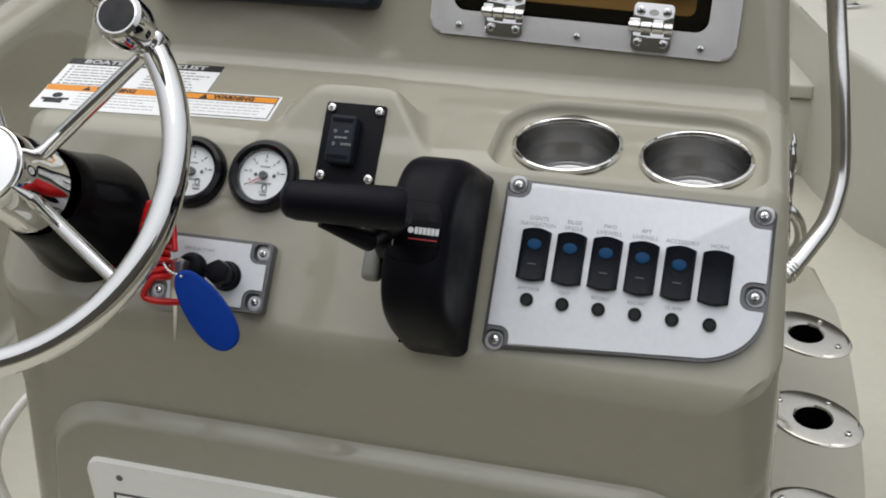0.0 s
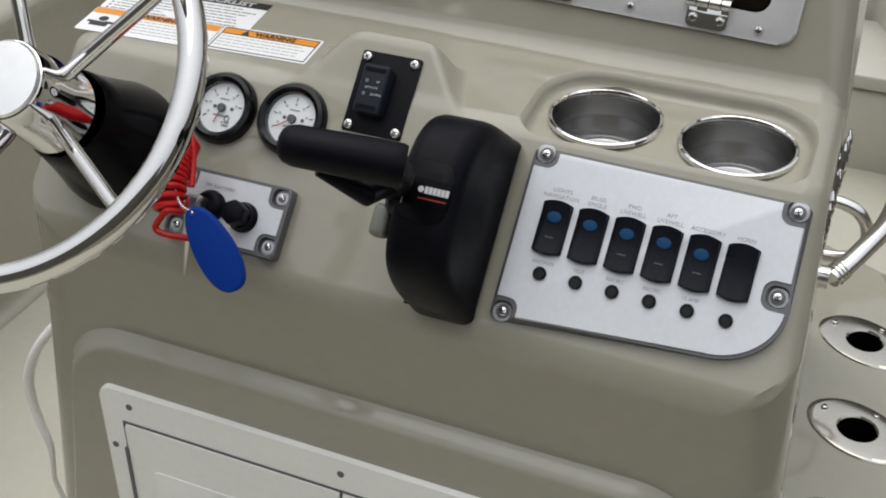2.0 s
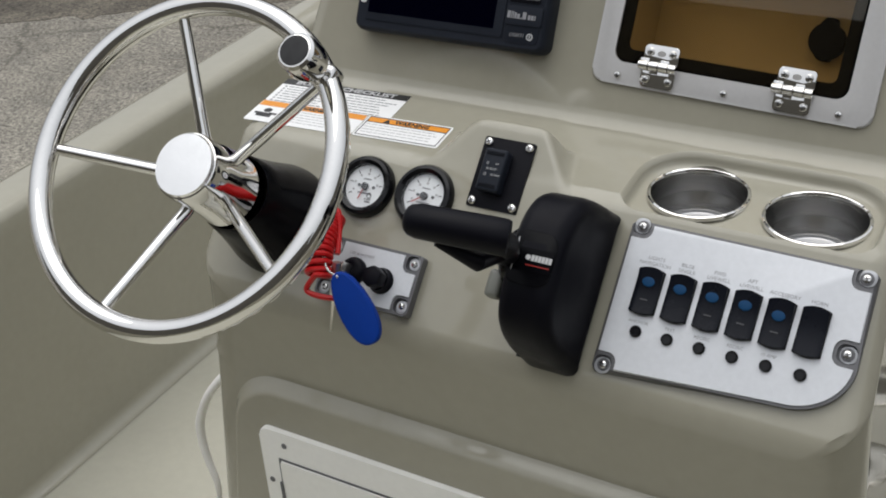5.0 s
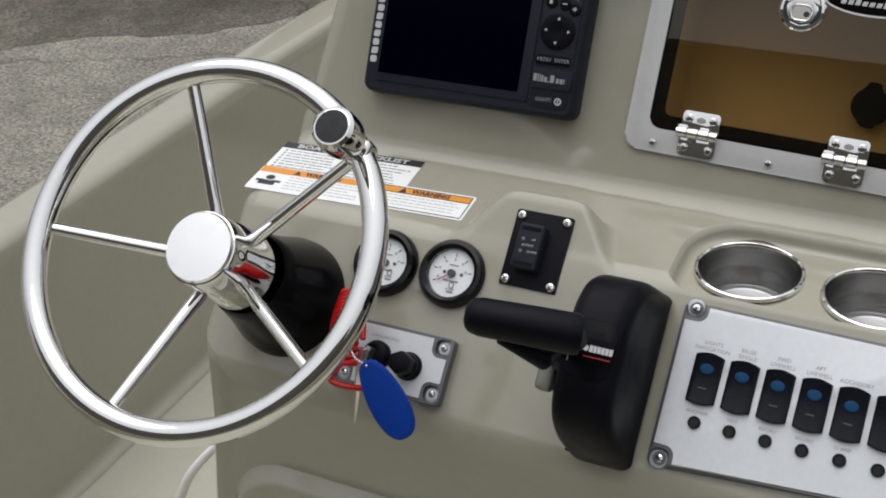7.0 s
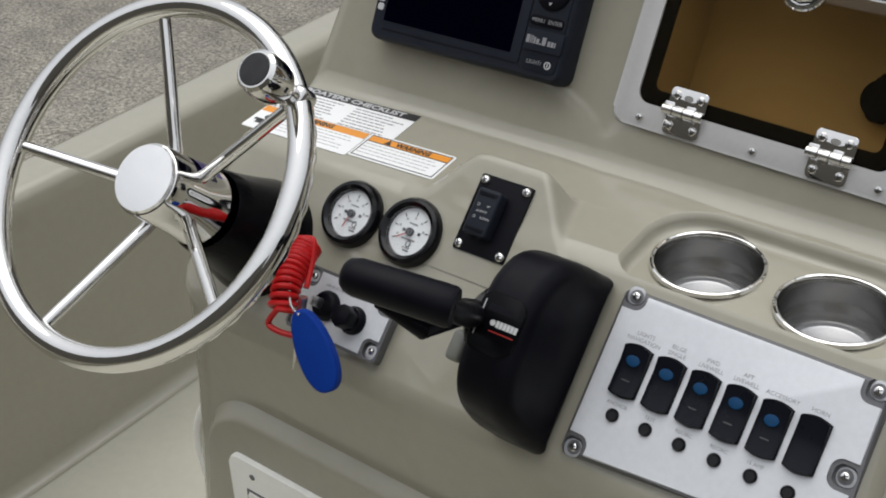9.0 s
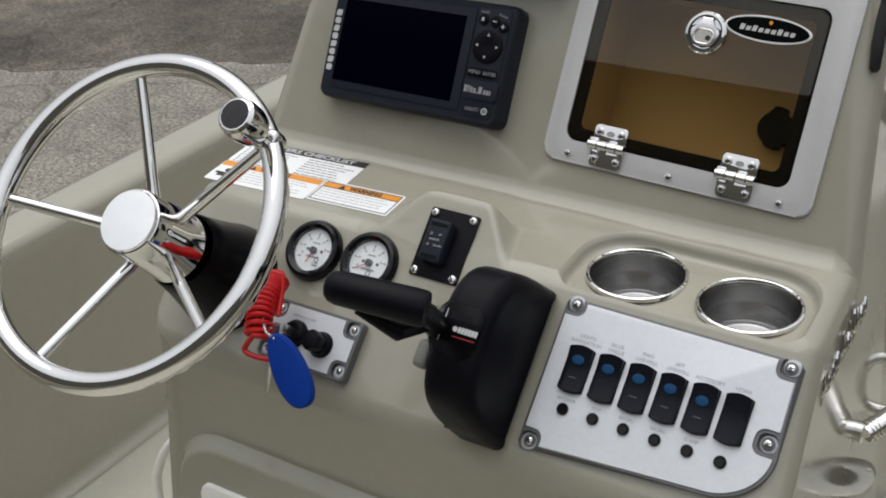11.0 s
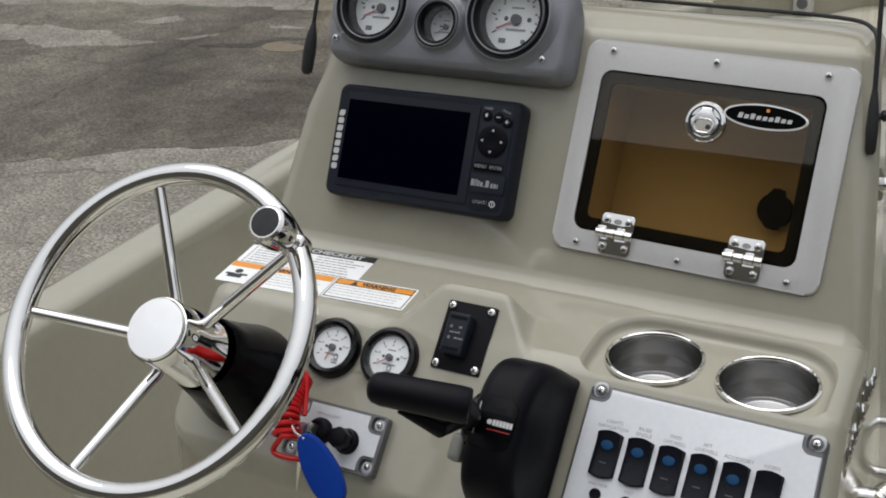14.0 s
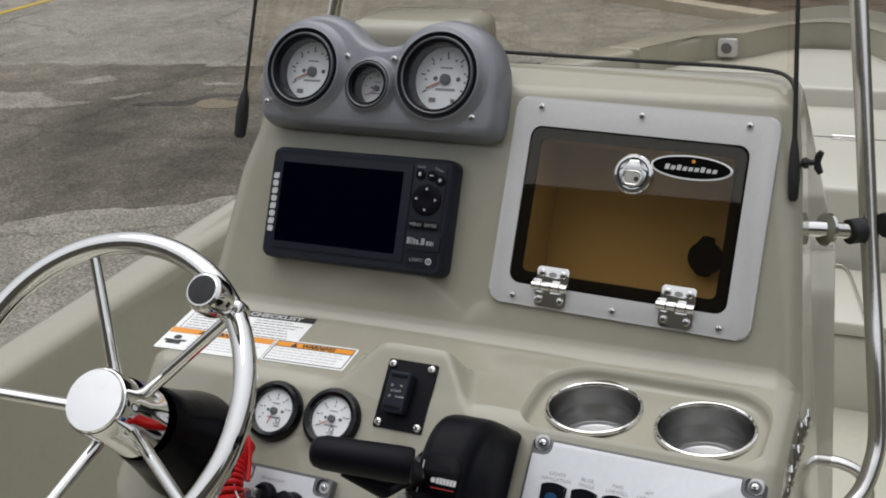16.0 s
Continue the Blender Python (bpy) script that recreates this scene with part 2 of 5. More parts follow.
def dome(points, z0, z1, r, segs=5, both=False, bm=None):
    """A smooth closed outline raised from z0 to z1 with its rim rolled inwards by r; both: at the lower end too."""
    out = bmesh.new()
    n = len(points)
    area = sum(points[k][0] * points[(k + 1) % n][1] - points[(k + 1) % n][0] * points[k][1] for k in range(n))
    turn = 1 if area > 0 else -1
    inward = []
    for k in range(n):
        a, b, c = Vector(points[k - 1]), Vector(points[k]), Vector(points[(k + 1) % n])
        d = ((b - a).normalized() + (c - b).normalized()).normalized()
        inward.append(Vector((-d.y, d.x)) * turn)
    steps = [(r * (1 - math.cos(t)), z1 - r + r * math.sin(t)) for t in [math.pi / 2 * k / segs for k in range(segs + 1)]]
    low = [(o, z0 + z1 - z) for o, z in reversed(steps)] if both else [(0.0, z0)]
    rings = [[out.verts.new((p[0] + w.x * o, p[1] + w.y * o, z)) for p, w in zip(points, inward)] for o, z in low + steps]
    for a, b in zip(rings, rings[1:]):
        for k in range(n):
            out.faces.new((a[k], a[(k + 1) % n], b[(k + 1) % n], b[k]))
    out.faces.new(rings[0][::-1])
    out.faces.new(rings[-1])
    return join(bm, out)


def inset(points, o):
    """The same outline drawn inwards by o."""
    n = len(points)
    area = sum(points[k][0] * points[(k + 1) % n][1] - points[(k + 1) % n][0] * points[k][1] for k in range(n))
    turn = 1 if area > 0 else -1
    res = []
    for k in range(n):
        a, b, c = Vector(points[k - 1]), Vector(points[k]), Vector(points[(k + 1) % n])
        u, v = (b - a).normalized(), (c - b).normalized()
        d = (u + v).normalized()
        s = o / max(0.5, d.dot(u))
        res.append((b.x - d.y * s * turn, b.y + d.x * s * turn))
    return res


def rounded(x0, y0, x1, y1, r, seg=6):
    """The outline of a rectangle with round corners; r may be four radii from the lower left, anticlockwise."""
    rs = r if isinstance(r, (tuple, list)) else (r,) * 4
    pts = []
    for (cx, cy, a), q in zip(((x0, y0, 180), (x1, y0, 270), (x1, y1, 0), (x0, y1, 90)), rs):
        ox, oy = cx + (q if cx == x0 else -q), cy + (q if cy == y0 else -q)
        for k in range(seg + 1):
            t = radians(a + 90 * k / seg)
            pts.append((ox + q * math.cos(t), oy + q * math.sin(t)))
    return pts


def ellipse(cx, cy, a, b, n=32):
    return [(cx + a * math.cos(2 * math.pi * k / n), cy + b * math.sin(2 * math.pi * k / n)) for k in range(n)]


def smooth_path(points, n=8):
    pts = [Vector(p) for p in points]
    out = []
    for k in range(len(pts) - 1):
        p0, p1, p2, p3 = pts[max(k - 1, 0)], pts[k], pts[k + 1], pts[min(k + 2, len(pts) - 1)]
        for s in range(n):
            t = s / n
            out.append(0.5 * (2 * p1 + (p2 - p0) * t + (2 * p0 - 5 * p1 + 4 * p2 - p3) * t * t + (3 * p1 - p0 - 3 * p2 + p3) * t ** 3))
    return out + [pts[-1]]


def tube(points, r, seg=12, bm=None, closed=False):
    out = bmesh.new()
    pts = [Vector(p) for p in points]
    n = len(pts)
    rr = r if isinstance(r, (list, tuple)) else [r] * n
    rings = []
    ref = None
    for k, p in enumerate(pts):
        a, b = (pts[k - 1], pts[(k + 1) % n]) if closed else (pts[max(k - 1, 0)], pts[min(k + 1, n - 1)])
        d = (b - a).normalized()
        if ref is None:
            ref = d.orthogonal().normalized()
        ref = (ref - d * ref.dot(d)).normalized()
        side = d.cross(ref)
        rings.append([out.verts.new(p + rr[k] * (math.cos(2 * math.pi * s / seg) * ref + math.sin(2 * math.pi * s / seg) * side)) for s in range(seg)])
    for k in range(n if closed else n - 1):
        a, b = rings[k], rings[(k + 1) % n]
        for s in range(seg):
            out.faces.new((a[s], a[(s + 1) % seg], b[(s + 1) % seg], b[s]))
    if not closed:
        out.faces.new(rings[0][::-1])
        out.faces.new(rings[-1])
    return join(bm, out)


def letters(name, text, size, x, y, z, mat, parent, turn=0.0, width=None, shear=0.0, bold=0.0):
    """Raised writing in the built-in font, centred at x, y."""
    cu = bpy.data.curves.new(name, "FONT")
    cu.body, cu.size, cu.align_x, cu.align_y, cu.extrude, cu.resolution_u, cu.shear = text, size, "CENTER", "CENTER", 0.0001, 2, shear
    cu.offset = bold
    tmp = bpy.data.objects.new(name, cu)
    scene.collection.objects.link(tmp)
    dg = bpy.context.evaluated_depsgraph_get()
    me = bpy.data.meshes.new_from_object(tmp.evaluated_get(dg))
    bpy.data.objects.remove(tmp)
    bpy.data.curves.remove(cu)
    me.materials.clear()
    me.materials.append(mat)
    wide = max(v.co.x for v in me.vertices) - min(v.co.x for v in me.vertices)
    s = width / wide if width else 1.0
    ob = new(name, me)
    ob.parent = parent
    ob.matrix_basis = Matrix.LocRotScale((x, y, z), Euler((0, 0, radians(turn))), (s, 1, 1))
    return ob


def bars(rows, z, bm=None):
    """Flat printed strips: rows of x0, x1, y, height."""
    for x0, x1, y, h in rows:
        bm = box(((x0 + x1) / 2, y, z), (x1 - x0, h, 0.0003), bm=bm)
    return bm


def cut(ob, bms):
    """Cuts solids out of a mesh object for good."""
    for bm in bms:
        bmesh.ops.recalc_face_normals(bm, faces=bm.faces)
        me = bpy.data.meshes.new("cutter")
        bm.to_mesh(me)
        bm.free()
        tool = bpy.data.objects.new("cutter", me)
        scene.collection.objects.link(tool)
        tool.parent, tool.matrix_basis = ob.parent, ob.matrix_basis
        mod = ob.modifiers.new("cut", "BOOLEAN")
        mod.operation, mod.object, mod.solver = "DIFFERENCE", tool, "EXACT"
        dg = bpy.context.evaluated_depsgraph_get()
        done = bpy.data.meshes.new_from_object(ob.evaluated_get(dg))
        ob.modifiers.clear()
        old, ob.data = ob.data, done
        bpy.data.meshes.remove(old)
        bpy.data.objects.remove(tool)
        bpy.data.meshes.remove(me)
    ob.data.shade_smooth()
    ob.data.set_sharp_from_angle(angle=radians(32))


def basis(origin, y_axis, z_axis):
    """A pose whose x runs along the world's x."""
    y, z = Vector(y_axis).normalized(), Vector(z_axis).normalized()
    x = y.cross(z)
    m = Matrix((x, y, z)).transposed().to_4x4()
    m.translation = origin
    return m


DASH_UP, DASH_OUT = Vector((0, 0.677, 0.735)), Vector((0, -0.735, 0.677))
FACE_UP, FACE_OUT = Vector((0, 0.434, 0.901)), Vector((0, -0.901, 0.434))


def on_dash(x, up, out=0.0):
    """A pose on the sloping dash; up runs along the slope from y 1.03, z 1.0."""
    return basis(Vector((x, 1.03, 1.0)) + up * DASH_UP + out * DASH_OUT, DASH_UP, DASH_OUT)


def on_face(x, up, out=0.0):
    """A pose on the upright face; up runs from y 1.2, z 1.083."""
    return basis(Vector((x, 1.2095, 1.0803)) + up * FACE_UP + out * FACE_OUT, FACE_UP, FACE_OUT)


def on_ledge(x, y, out=0.0):
    n = Vector((0, -0.118, 0.993))
    return basis(Vector((x, y, 1.0165 + (y - 1.047) * 0.1183)) + out * n, (0, 0.993, 0.118), n)


def screw(parent, x, y, z, r=0.0045, name="screw", tilt=0.0):
    """A pan-head screw with a cross slot."""
    bm = revolve([(r, 0), (r * 0.98, r * 0.25), (r * 0.75, r * 0.55), (r * 0.3, r * 0.68), (0, r * 0.7)], 16)
    s = part(name, bm, CHROME, parent, "", Matrix.Translation((x, y, z)) @ Matrix.Rotation(tilt, 4, "Z"))
    bm = box((0, 0, r * 0.66), (r * 1.1, r * 0.22, r * 0.16))
    bm = box((0, 0, r * 0.66), (r * 0.22, r * 1.1, r * 0.16), bm=bm)
    part("slot", bm, INK, s)
    return s


# ---- ground ----
bm = bmesh.new()
bmesh.ops.create_grid(bm, x_segments=2, y_segments=2, size=400)
ground = part("ground", bm, ASPHALT, None)
ground.location = (0, 0, -0.85)
tagged(ground, "grey worn asphalt yard with darker patches and cracks", "asphalt", kind="structure")

DARKPATCH = asphalt("dark_asphalt_patch", (0.055, 0.047, 0.037), (0.165, 0.15, 0.124))
PALEPATCH = asphalt("pale_worn_patch", (0.172, 0.16, 0.14), (0.26, 0.244, 0.216))
TARPATCH = asphalt("tar_stained_asphalt", (0.022, 0.019, 0.017), (0.10, 0.09, 0.076))
RUSTPATCH = material("sandy_pothole", (0.1575, 0.1275, 0.0825), 0.9, vary=0.3, scale=6, bump=0.8, bump_scale=60)


def patch(label, outline, mat, lift, seed, ragged=0.12):
    """A thin sheet of newer or worn asphalt with a ragged edge."""
    pts = []
    n = len(outline)
    for k in range(n):
        a, b = Vector(outline[k]), Vector(outline[(k + 1) % n])
        steps = max(3, int((b - a).length / 0.05))
        for s in range(steps):
            p = a.lerp(b, s / steps)
            q = Vector((p.x, p.y, seed * 3.1))
            wob = noise.noise_vector(q * 2.3) * ragged * 1.2 + noise.noise_vector(q * 7.0) * ragged * 0.6 + noise.noise_vector(q * 19.0) * ragged * 0.3
            pts.append((p.x + wob.x, p.y + wob.y))
    ob = part("asphalt_patch", prism(pts, -0.849, -0.85 + lift), mat, None)
    tagged(ob, label, "asphalt patch", kind="structure")


patch("dark resurfaced asphalt strip across the yard", [(-10.3, 3.1), (-5.72, 5.18), (-5.20, 5.60), (-4.82, 5.86), (-4.38, 6.12), (-4.13, 6.45), (-1.25, 7.95), (3.09, 10.39), (2.03, 11.36), (-3.06, 10.26), (-6.73, 9.42), (-8.7, 9.22), (-9.26, 8.99), (-14.93, 7.3)], DARKPATCH, 0.003, 1)
patch("pale worn streak in the asphalt", [(-9.41, 8.08), (-8.0, 8.13), (-7.1, 7.92), (-7.42, 7.72), (-7.86, 7.57), (-9.58, 7.45)], PALEPATCH, 0.006, 2, 0.10)
patch("small pale worn streak in the asphalt", [(-7.97, 8.57), (-7.66, 8.86), (-7.47, 8.71), (-7.68, 8.48)], PALEPATCH, 0.006, 3, 0.06)
patch("sandy pothole in the asphalt", [(-6.113, 8.11), (-6.16, 8.26), (-6.06, 8.331), (-5.833, 8.301), (-5.70, 8.224), (-5.78, 8.09), (-5.978, 8.046)], RUSTPATCH, 0.008, 4, 0.06)
patch("thin pale worn streak in the asphalt", [(-7.096, 8.136), (-6.96, 8.284), (-6.824, 8.413), (-6.808, 8.335), (-6.904, 8.176), (-6.947, 8.088)], PALEPATCH, 0.006, 5, 0.05)
patch("thin pale worn streak in the asphalt", [(-6.542, 8.803), (-6.384, 8.876), (-6.163, 8.855), (-6.278, 8.77), (-6.416, 8.743)], PALEPATCH, 0.006, 6, 0.05)
patch("dark tar-stained crack beside the pothole", [(-6.75, 7.95), (-6.55, 8.10), (-6.36, 8.16), (-6.29, 8.31), (-6.21, 8.477), (-5.907, 8.50), (-5.861, 8.43), (-6.074, 8.365), (-6.157, 8.26), (-6.19, 8.07), (-6.45, 8.0)], TARPATCH, 0.006, 7, 0.05)
YELLOW = material("yellow_road_paint", (0.4125, 0.285, 0.045), 0.8, vary=0.25, scale=8)
line = part("yellow_line", box((-11.66, 11.77, -0.846), (0.16, 4.4, 0.006)), YELLOW, None)
tagged(line, "faded yellow painted line on the asphalt", "road marking", kind="structure")
# Unseen walls added to cut low sky light and give reflections a dark horizon.
WALLMAT = material("plain_wall", (0.13, 0.12, 0.10), 0.8, vary=0.15, scale=0.6)
for name, c, s in (("wall_south", (-1.8, -6.0, 2.3), (20, 0.4, 6.4)), ("wall_east", (8.0, 6.6, 1.2), (0.4, 25, 4.2)), ("wall_north", (-3.0, 19.3, 5.0), (22.4, 0.4, 11.7))):
    w = part(name, box(c, s), WALLMAT, None)
    tagged(w, "plain brown unseen wall added to block low sky around the yard", "wall", kind="structure")
KERBSTONE = material("sandy_kerb_concrete", (0.39, 0.345, 0.27), 0.85, vary=0.15, scale=5, bump=0.5, bump_scale=120)
kerb = part("kerb", bevel(prism([(-12.6, 18.05), (-3.78, 12.9), (-2.7, 12.29), (4.58, 8.38), (4.69, 8.55), (-2.59, 12.46), (-3.67, 13.07), (-12.49, 18.22)], -0.90, -0.74), 0.015, 2), KERBSTONE, None)
tagged(kerb, "sandy worn concrete kerb at the yard's edge", "kerb", kind="structure")
BED = material("planting_bed", (0.0975, 0.0713, 0.0488), 0.95, vary=0.45, scale=5, bump=0.9, bump_scale=40)
bed = part("planting_bed", prism([(-12.49, 18.23), (-3.67, 13.08), (-2.59, 12.47), (4.69, 8.56), (7.2, 18.8), (-12.49, 18.9)], -0.90, -0.765, 0.01), BED, None)
tagged(bed, "brown planting bed behind the kerb", "planting bed", kind="structure")

LEAF = material("shrub_leaf", (0.0413, 0.0638, 0.0225), 0.55, vary=0.4, scale=9)
STEM = material("shrub_stem", (0.09, 0.065, 0.04), 0.8, vary=0.2, scale=20)


def shrub(x, y, size, seed):
    rng = random.Random(seed)
    t = thing("shrub", pose(x, y, -0.768), "low leafy green shrub in the planting bed", "shrub", "shrubs behind the kerb")
    stems, leaves = None, bmesh.new()
    for k in range(14):
        a, lean = rng.uniform(0, 6.283), rng.uniform(0.2, 1.0)
        tip = Vector((math.cos(a) * lean, math.sin(a) * lean, rng.uniform(0.5, 1.1))) * size
        path = smooth_path([(0, 0, -0.01), tip * 0.5 + Vector((0, 0, 0.12 * size)), tip], 4)
        stems = tube(path, [0.006 - 0.0005 * i for i in range(len(path))], 5, stems)
        for n in range(16):
            p = path[rng.randrange(2, len(path))] + Vector((rng.gauss(0, 0.07), rng.gauss(0, 0.07), rng.gauss(0, 0.05))) * size * 2
            d = Vector((rng.gauss(0, 1), rng.gauss(0, 1), rng.gauss(0.3, 0.6))).normalized()
            w = d.orthogonal().normalized()
            ln = rng.uniform(0.05, 0.11)
            q = [p, p + d * ln * 0.4 + w * ln * 0.28, p + d * ln, p + d * ln * 0.4 - w * ln * 0.28]
            leaves.faces.new([leaves.verts.new(v) for v in q])
    part("stems", stems, STEM, t)
    part("leaves", leaves, LEAF, t, smooth=10)


for x, y, size, seed in ((-3.04, 13.27, 0.35, 1), (-2.6, 12.94, 0.28, 2), (-3.44, 13.88, 0.42, 3), (-2.3, 12.98, 0.19, 4), (-2.89, 13.96, 0.47, 5), (-1.82, 13.13, 0.26, 6)):
    shrub(x, y, size, seed)

# ---- hull ----
MID = -0.31


def keel(y):
    """The boat's middle line, which runs a little askew to the console."""
    return -0.37 - 0.0145 * y


def hull_side(sign):
    """One side of the boat: inner wall, rounded gunwale and outer flank, lofted from stern to stem."""
    stations = [(-2.6, 1.20, 0.60), (0.0, 1.235, 0.60), (1.0, 1.24, 0.61), (1.8, 1.255, 0.62), (2.5, 1.27, 0.63), (3.08, 1.25, 0.635), (3.68, 1.10, 0.650), (4.25, 0.84, 0.665), (4.78, 0.4785, 0.667), (5.01, 0.2925, 0.667), (5.196, 0.127, 0.667), (5.30, 0.023, 0.667)]
    fine = smooth_path([Vector(s) for s in stations], 5)
    bm = bmesh.new()
    rows = []
    for y, hw, z in fine:
        cap = min(0.120 + 0.065 * min(1.0, max(0.0, (y - 3.6) / 0.9)), hw)
        inner = max(hw - cap, 0.0)
        foot = inner + 0.012
        fillet = [(max(foot - 0.028 * (1 - math.sin(q)), 0), 0.0015 + 0.028 * (1 - math.cos(q))) for q in [math.pi / 2 * k / 6 for k in range(7)]]
        sec = fillet + [(foot, 0.25), (max(inner + 0.004, 0), z - 0.09), (max(inner, 0), z - 0.045), (inner, z - 0.018), (min(inner + 0.012, hw), z - 0.003), (min(inner + 0.03, hw), z),
               (max(hw - 0.03, 0), z + 0.004), (max(hw - 0.012, 0), z), (hw, z - 0.02), (hw + 0.005, z - 0.07), (max(hw - 0.02, 0), z - 0.09), (max(hw * 0.93, 0), z - 0.6), (hw * 0.7, z - 1.1), (hw * 0.1, z - 1.3)]
        rows.append([bm.verts.new((keel(y) + sign * a, y, b)) for a, b in sec])
    for a, b in zip(rows, rows[1:]):
        for k in range(len(a) - 1):
            bm.faces.new((a[k], a[k + 1], b[k + 1], b[k]))
    return bm


bm = hull_side(-1)
join(bm, hull_side(1))
bmesh.ops.remove_doubles(bm, verts=bm.verts, dist=0.0005)
hull = part("hull", bm, GEL, None, smooth=50)
tagged(hull, "glossy tan gelcoat boat hull with rounded gunwales", "boat hull", kind="structure")
transom = part("transom", box((keel(-2.55), -2.55, 0.1), (2.26, 0.1, 1.0), 0.03), GEL, None)
tagged(transom, "tan gelcoat transom closing the stern", "transom", kind="structure")
floor = part("floor", box((-0.385, 0.3, -0.04), (2.32, 5.8, 0.08), 0.0), DECK, None)
tagged(floor, "tan nonskid cockpit sole", "floor", kind="structure")
lower_deck = part("lower_deck", box((keel(3.25), 3.26, 0.09), (2.2, 0.50, 0.26), 0.02), CREAM, None)
tagged(lower_deck, "light tan step in front of the casting deck", "step", kind="structure")
bow_deck = part("bow_deck", prism([(-1.539, 3.407), (0.701, 3.407), (0.619, 3.635), (0.377, 4.068), (0.057, 4.554), (-0.239, 4.898), (-0.643, 4.898), (-0.929, 4.554), (-1.235, 4.068), (-1.464, 3.635)], 0.0, 0.50, 0.02), CREAM, None)
tagged(bow_deck, "light tan raised casting deck in the bow", "deck", kind="structure")

bow_half = [(0.745, 4.345), (0.582, 4.595), (0.448, 4.81), (0.375, 4.904), (0.28, 5.001), (0.202, 5.105), (0.112, 5.183), (0, 5.268)]
bow_inner = [(0.605, 4.318), (0.459, 4.581), (0.309, 4.647), (0.252, 4.684), (0.164, 4.823), (0.078, 4.898), (0, 4.917)]
bow_cap = part("bow_cap", prism([(keel(y) - a, y) for a, y in bow_half] + [(keel(y) + a, y) for a, y in bow_half[-2::-1]] + [(keel(y) + a, y) for a, y in bow_inner] + [(keel(y) - a, y) for a, y in bow_inner[-2::-1]], 0.45, 0.6725, 0.010, 4), GEL, None, smooth=50)
tagged(bow_cap, "broad tan gelcoat cap closing the bow", "bow cap", kind="structure")
fore_deck = part("fore_deck", prism([(-1.082, 4.276), (0.218, 4.276), (0.033, 4.659), (-0.147, 4.709), (-0.295, 4.886), (-0.586, 4.886), (-0.729, 4.709), (-0.908, 4.659)], 0.40, 0.57, 0.02, 3), CREAM, None)
tagged(fore_deck, "light raised fore deck under the bow cap", "deck", kind="structure")

# ---- console ----
console = thing("helm_console", Matrix(), "glossy tan moulded fibreglass helm console on the cockpit sole", "console")


def console_shell():
    # y, z, half width on the port and on the starboard side
    prof = [(0.922, -0.02, 0.53, 0.448), (0.921, 0.735, 0.432, 0.424), (0.9055, 0.8629, 0.402, 0.419), (1.047, 1.0165, 0.411, 0.405), (1.186, 1.033, 0.420, 0.397), (1.2667, 1.2008, 0.394, 0.376), (1.2898, 1.2488, 0.377, 0.370), (1.325, 1.322, 0.362, 0.354), (1.415, 1.335, 0.350, 0.350), (1.60, 1.05, 0.40, 0.38), (1.72, -0.02, 0.505, 0.405)]
    round_x = [0.0, 0.38, 0.30, 0.23, 0.27, 0.0, 0.0, 0.18, 0.23, 0.6, 0.0]
    bm = bmesh.new()
    left = [bm.verts.new((MID - p, y, z)) for y, z, p, s in prof]
    right = [bm.verts.new((MID + s, y, z)) for y, z, p, s in prof]
    weight = bm.edges.layers.float.new("bevel_weight_edge")
    n = len(prof)
    bm.faces.new(left)
    bm.faces.new(right[::-1])
    for k in range(n):
        j = (k + 1) % n
        bm.faces.new((left[k], right[k], right[j], left[j]))
    bm.edges.ensure_lookup_table()
    for e in bm.edges:
        a, b = e.verts
        if a in left and b in left or a in right and b in right:
            ya, yb = sorted((a.co.y, b.co.y))
            front = max(a.co.z, b.co.z) < 0.9 and yb < 1.0
            e[weight] = 1.0 if front else 0.42
            if min(a.co.z, b.co.z) < 0 and max(a.co.z, b.co.z) < 0:
                e[weight] = 0
        else:
            k = left.index(a) if a in left else left.index(b)
            e[weight] = round_x[k]
    bmesh.ops.recalc_face_normals(bm, faces=bm.faces)
    me = bpy.data.meshes.new("body")
    bm.to_mesh(me)
    bm.free()
    me.materials.append(GEL)
    ob = new("body", me)
    mod = ob.modifiers.new("round", "BEVEL")
    mod.width, mod.segments, mod.limit_method, mod.use_clamp_overlap, mod.harden_normals = 0.065, 7, "WEIGHT", True, False
    dg = bpy.context.evaluated_depsgraph_get()
    done = bpy.data.meshes.new_from_object(ob.evaluated_get(dg))
    ob.modifiers.clear()
    ob.data = done
    ob.parent = console
    return ob


shell = console_shell()
CUPS = [(-0.127, 1.104), (0.003, 1.099)]
stadium = bmesh.new()
stack = []
for o, z in ((-0.009, 0.0), (-0.0045, 0.0008), (-0.0012, 0.0035), (0.0004, 0.008), (0.0022, 0.0118), (0.0058, 0.0143), (0.011, 0.0164), (0.02, 0.03)):
    stack.append([stadium.verts.new((x, y, z)) for x, y in rounded(-0.194 - o, -0.062 - o, 0.070 + o, 0.056 + o, (0.02 + o, 0.02 + o, 0.056 + o, 0.056 + o), 10)])
for a, b in zip(stack, stack[1:]):
    for k in range(len(a)):
        stadium.faces.new((a[k], a[(k + 1) % len(a)], b[(k + 1) % len(a)], b[k]))
stadium.faces.new(stack[0][::-1])
stadium.faces.new(stack[-1])
stadium.transform(on_ledge(0, 1.104, -0.0145))
cutters = [stadium]
for cx, cy in CUPS:
    cutters.append(revolve([(0, -0.12), (0.054, -0.12), (0.054, 0.1), (0, 0.1)], 40, m=on_ledge(cx, cy, -0.0145)))
hatch_hole = box((-0.135, 0.118, -0.09), (0.268, 0.194, 0.24))
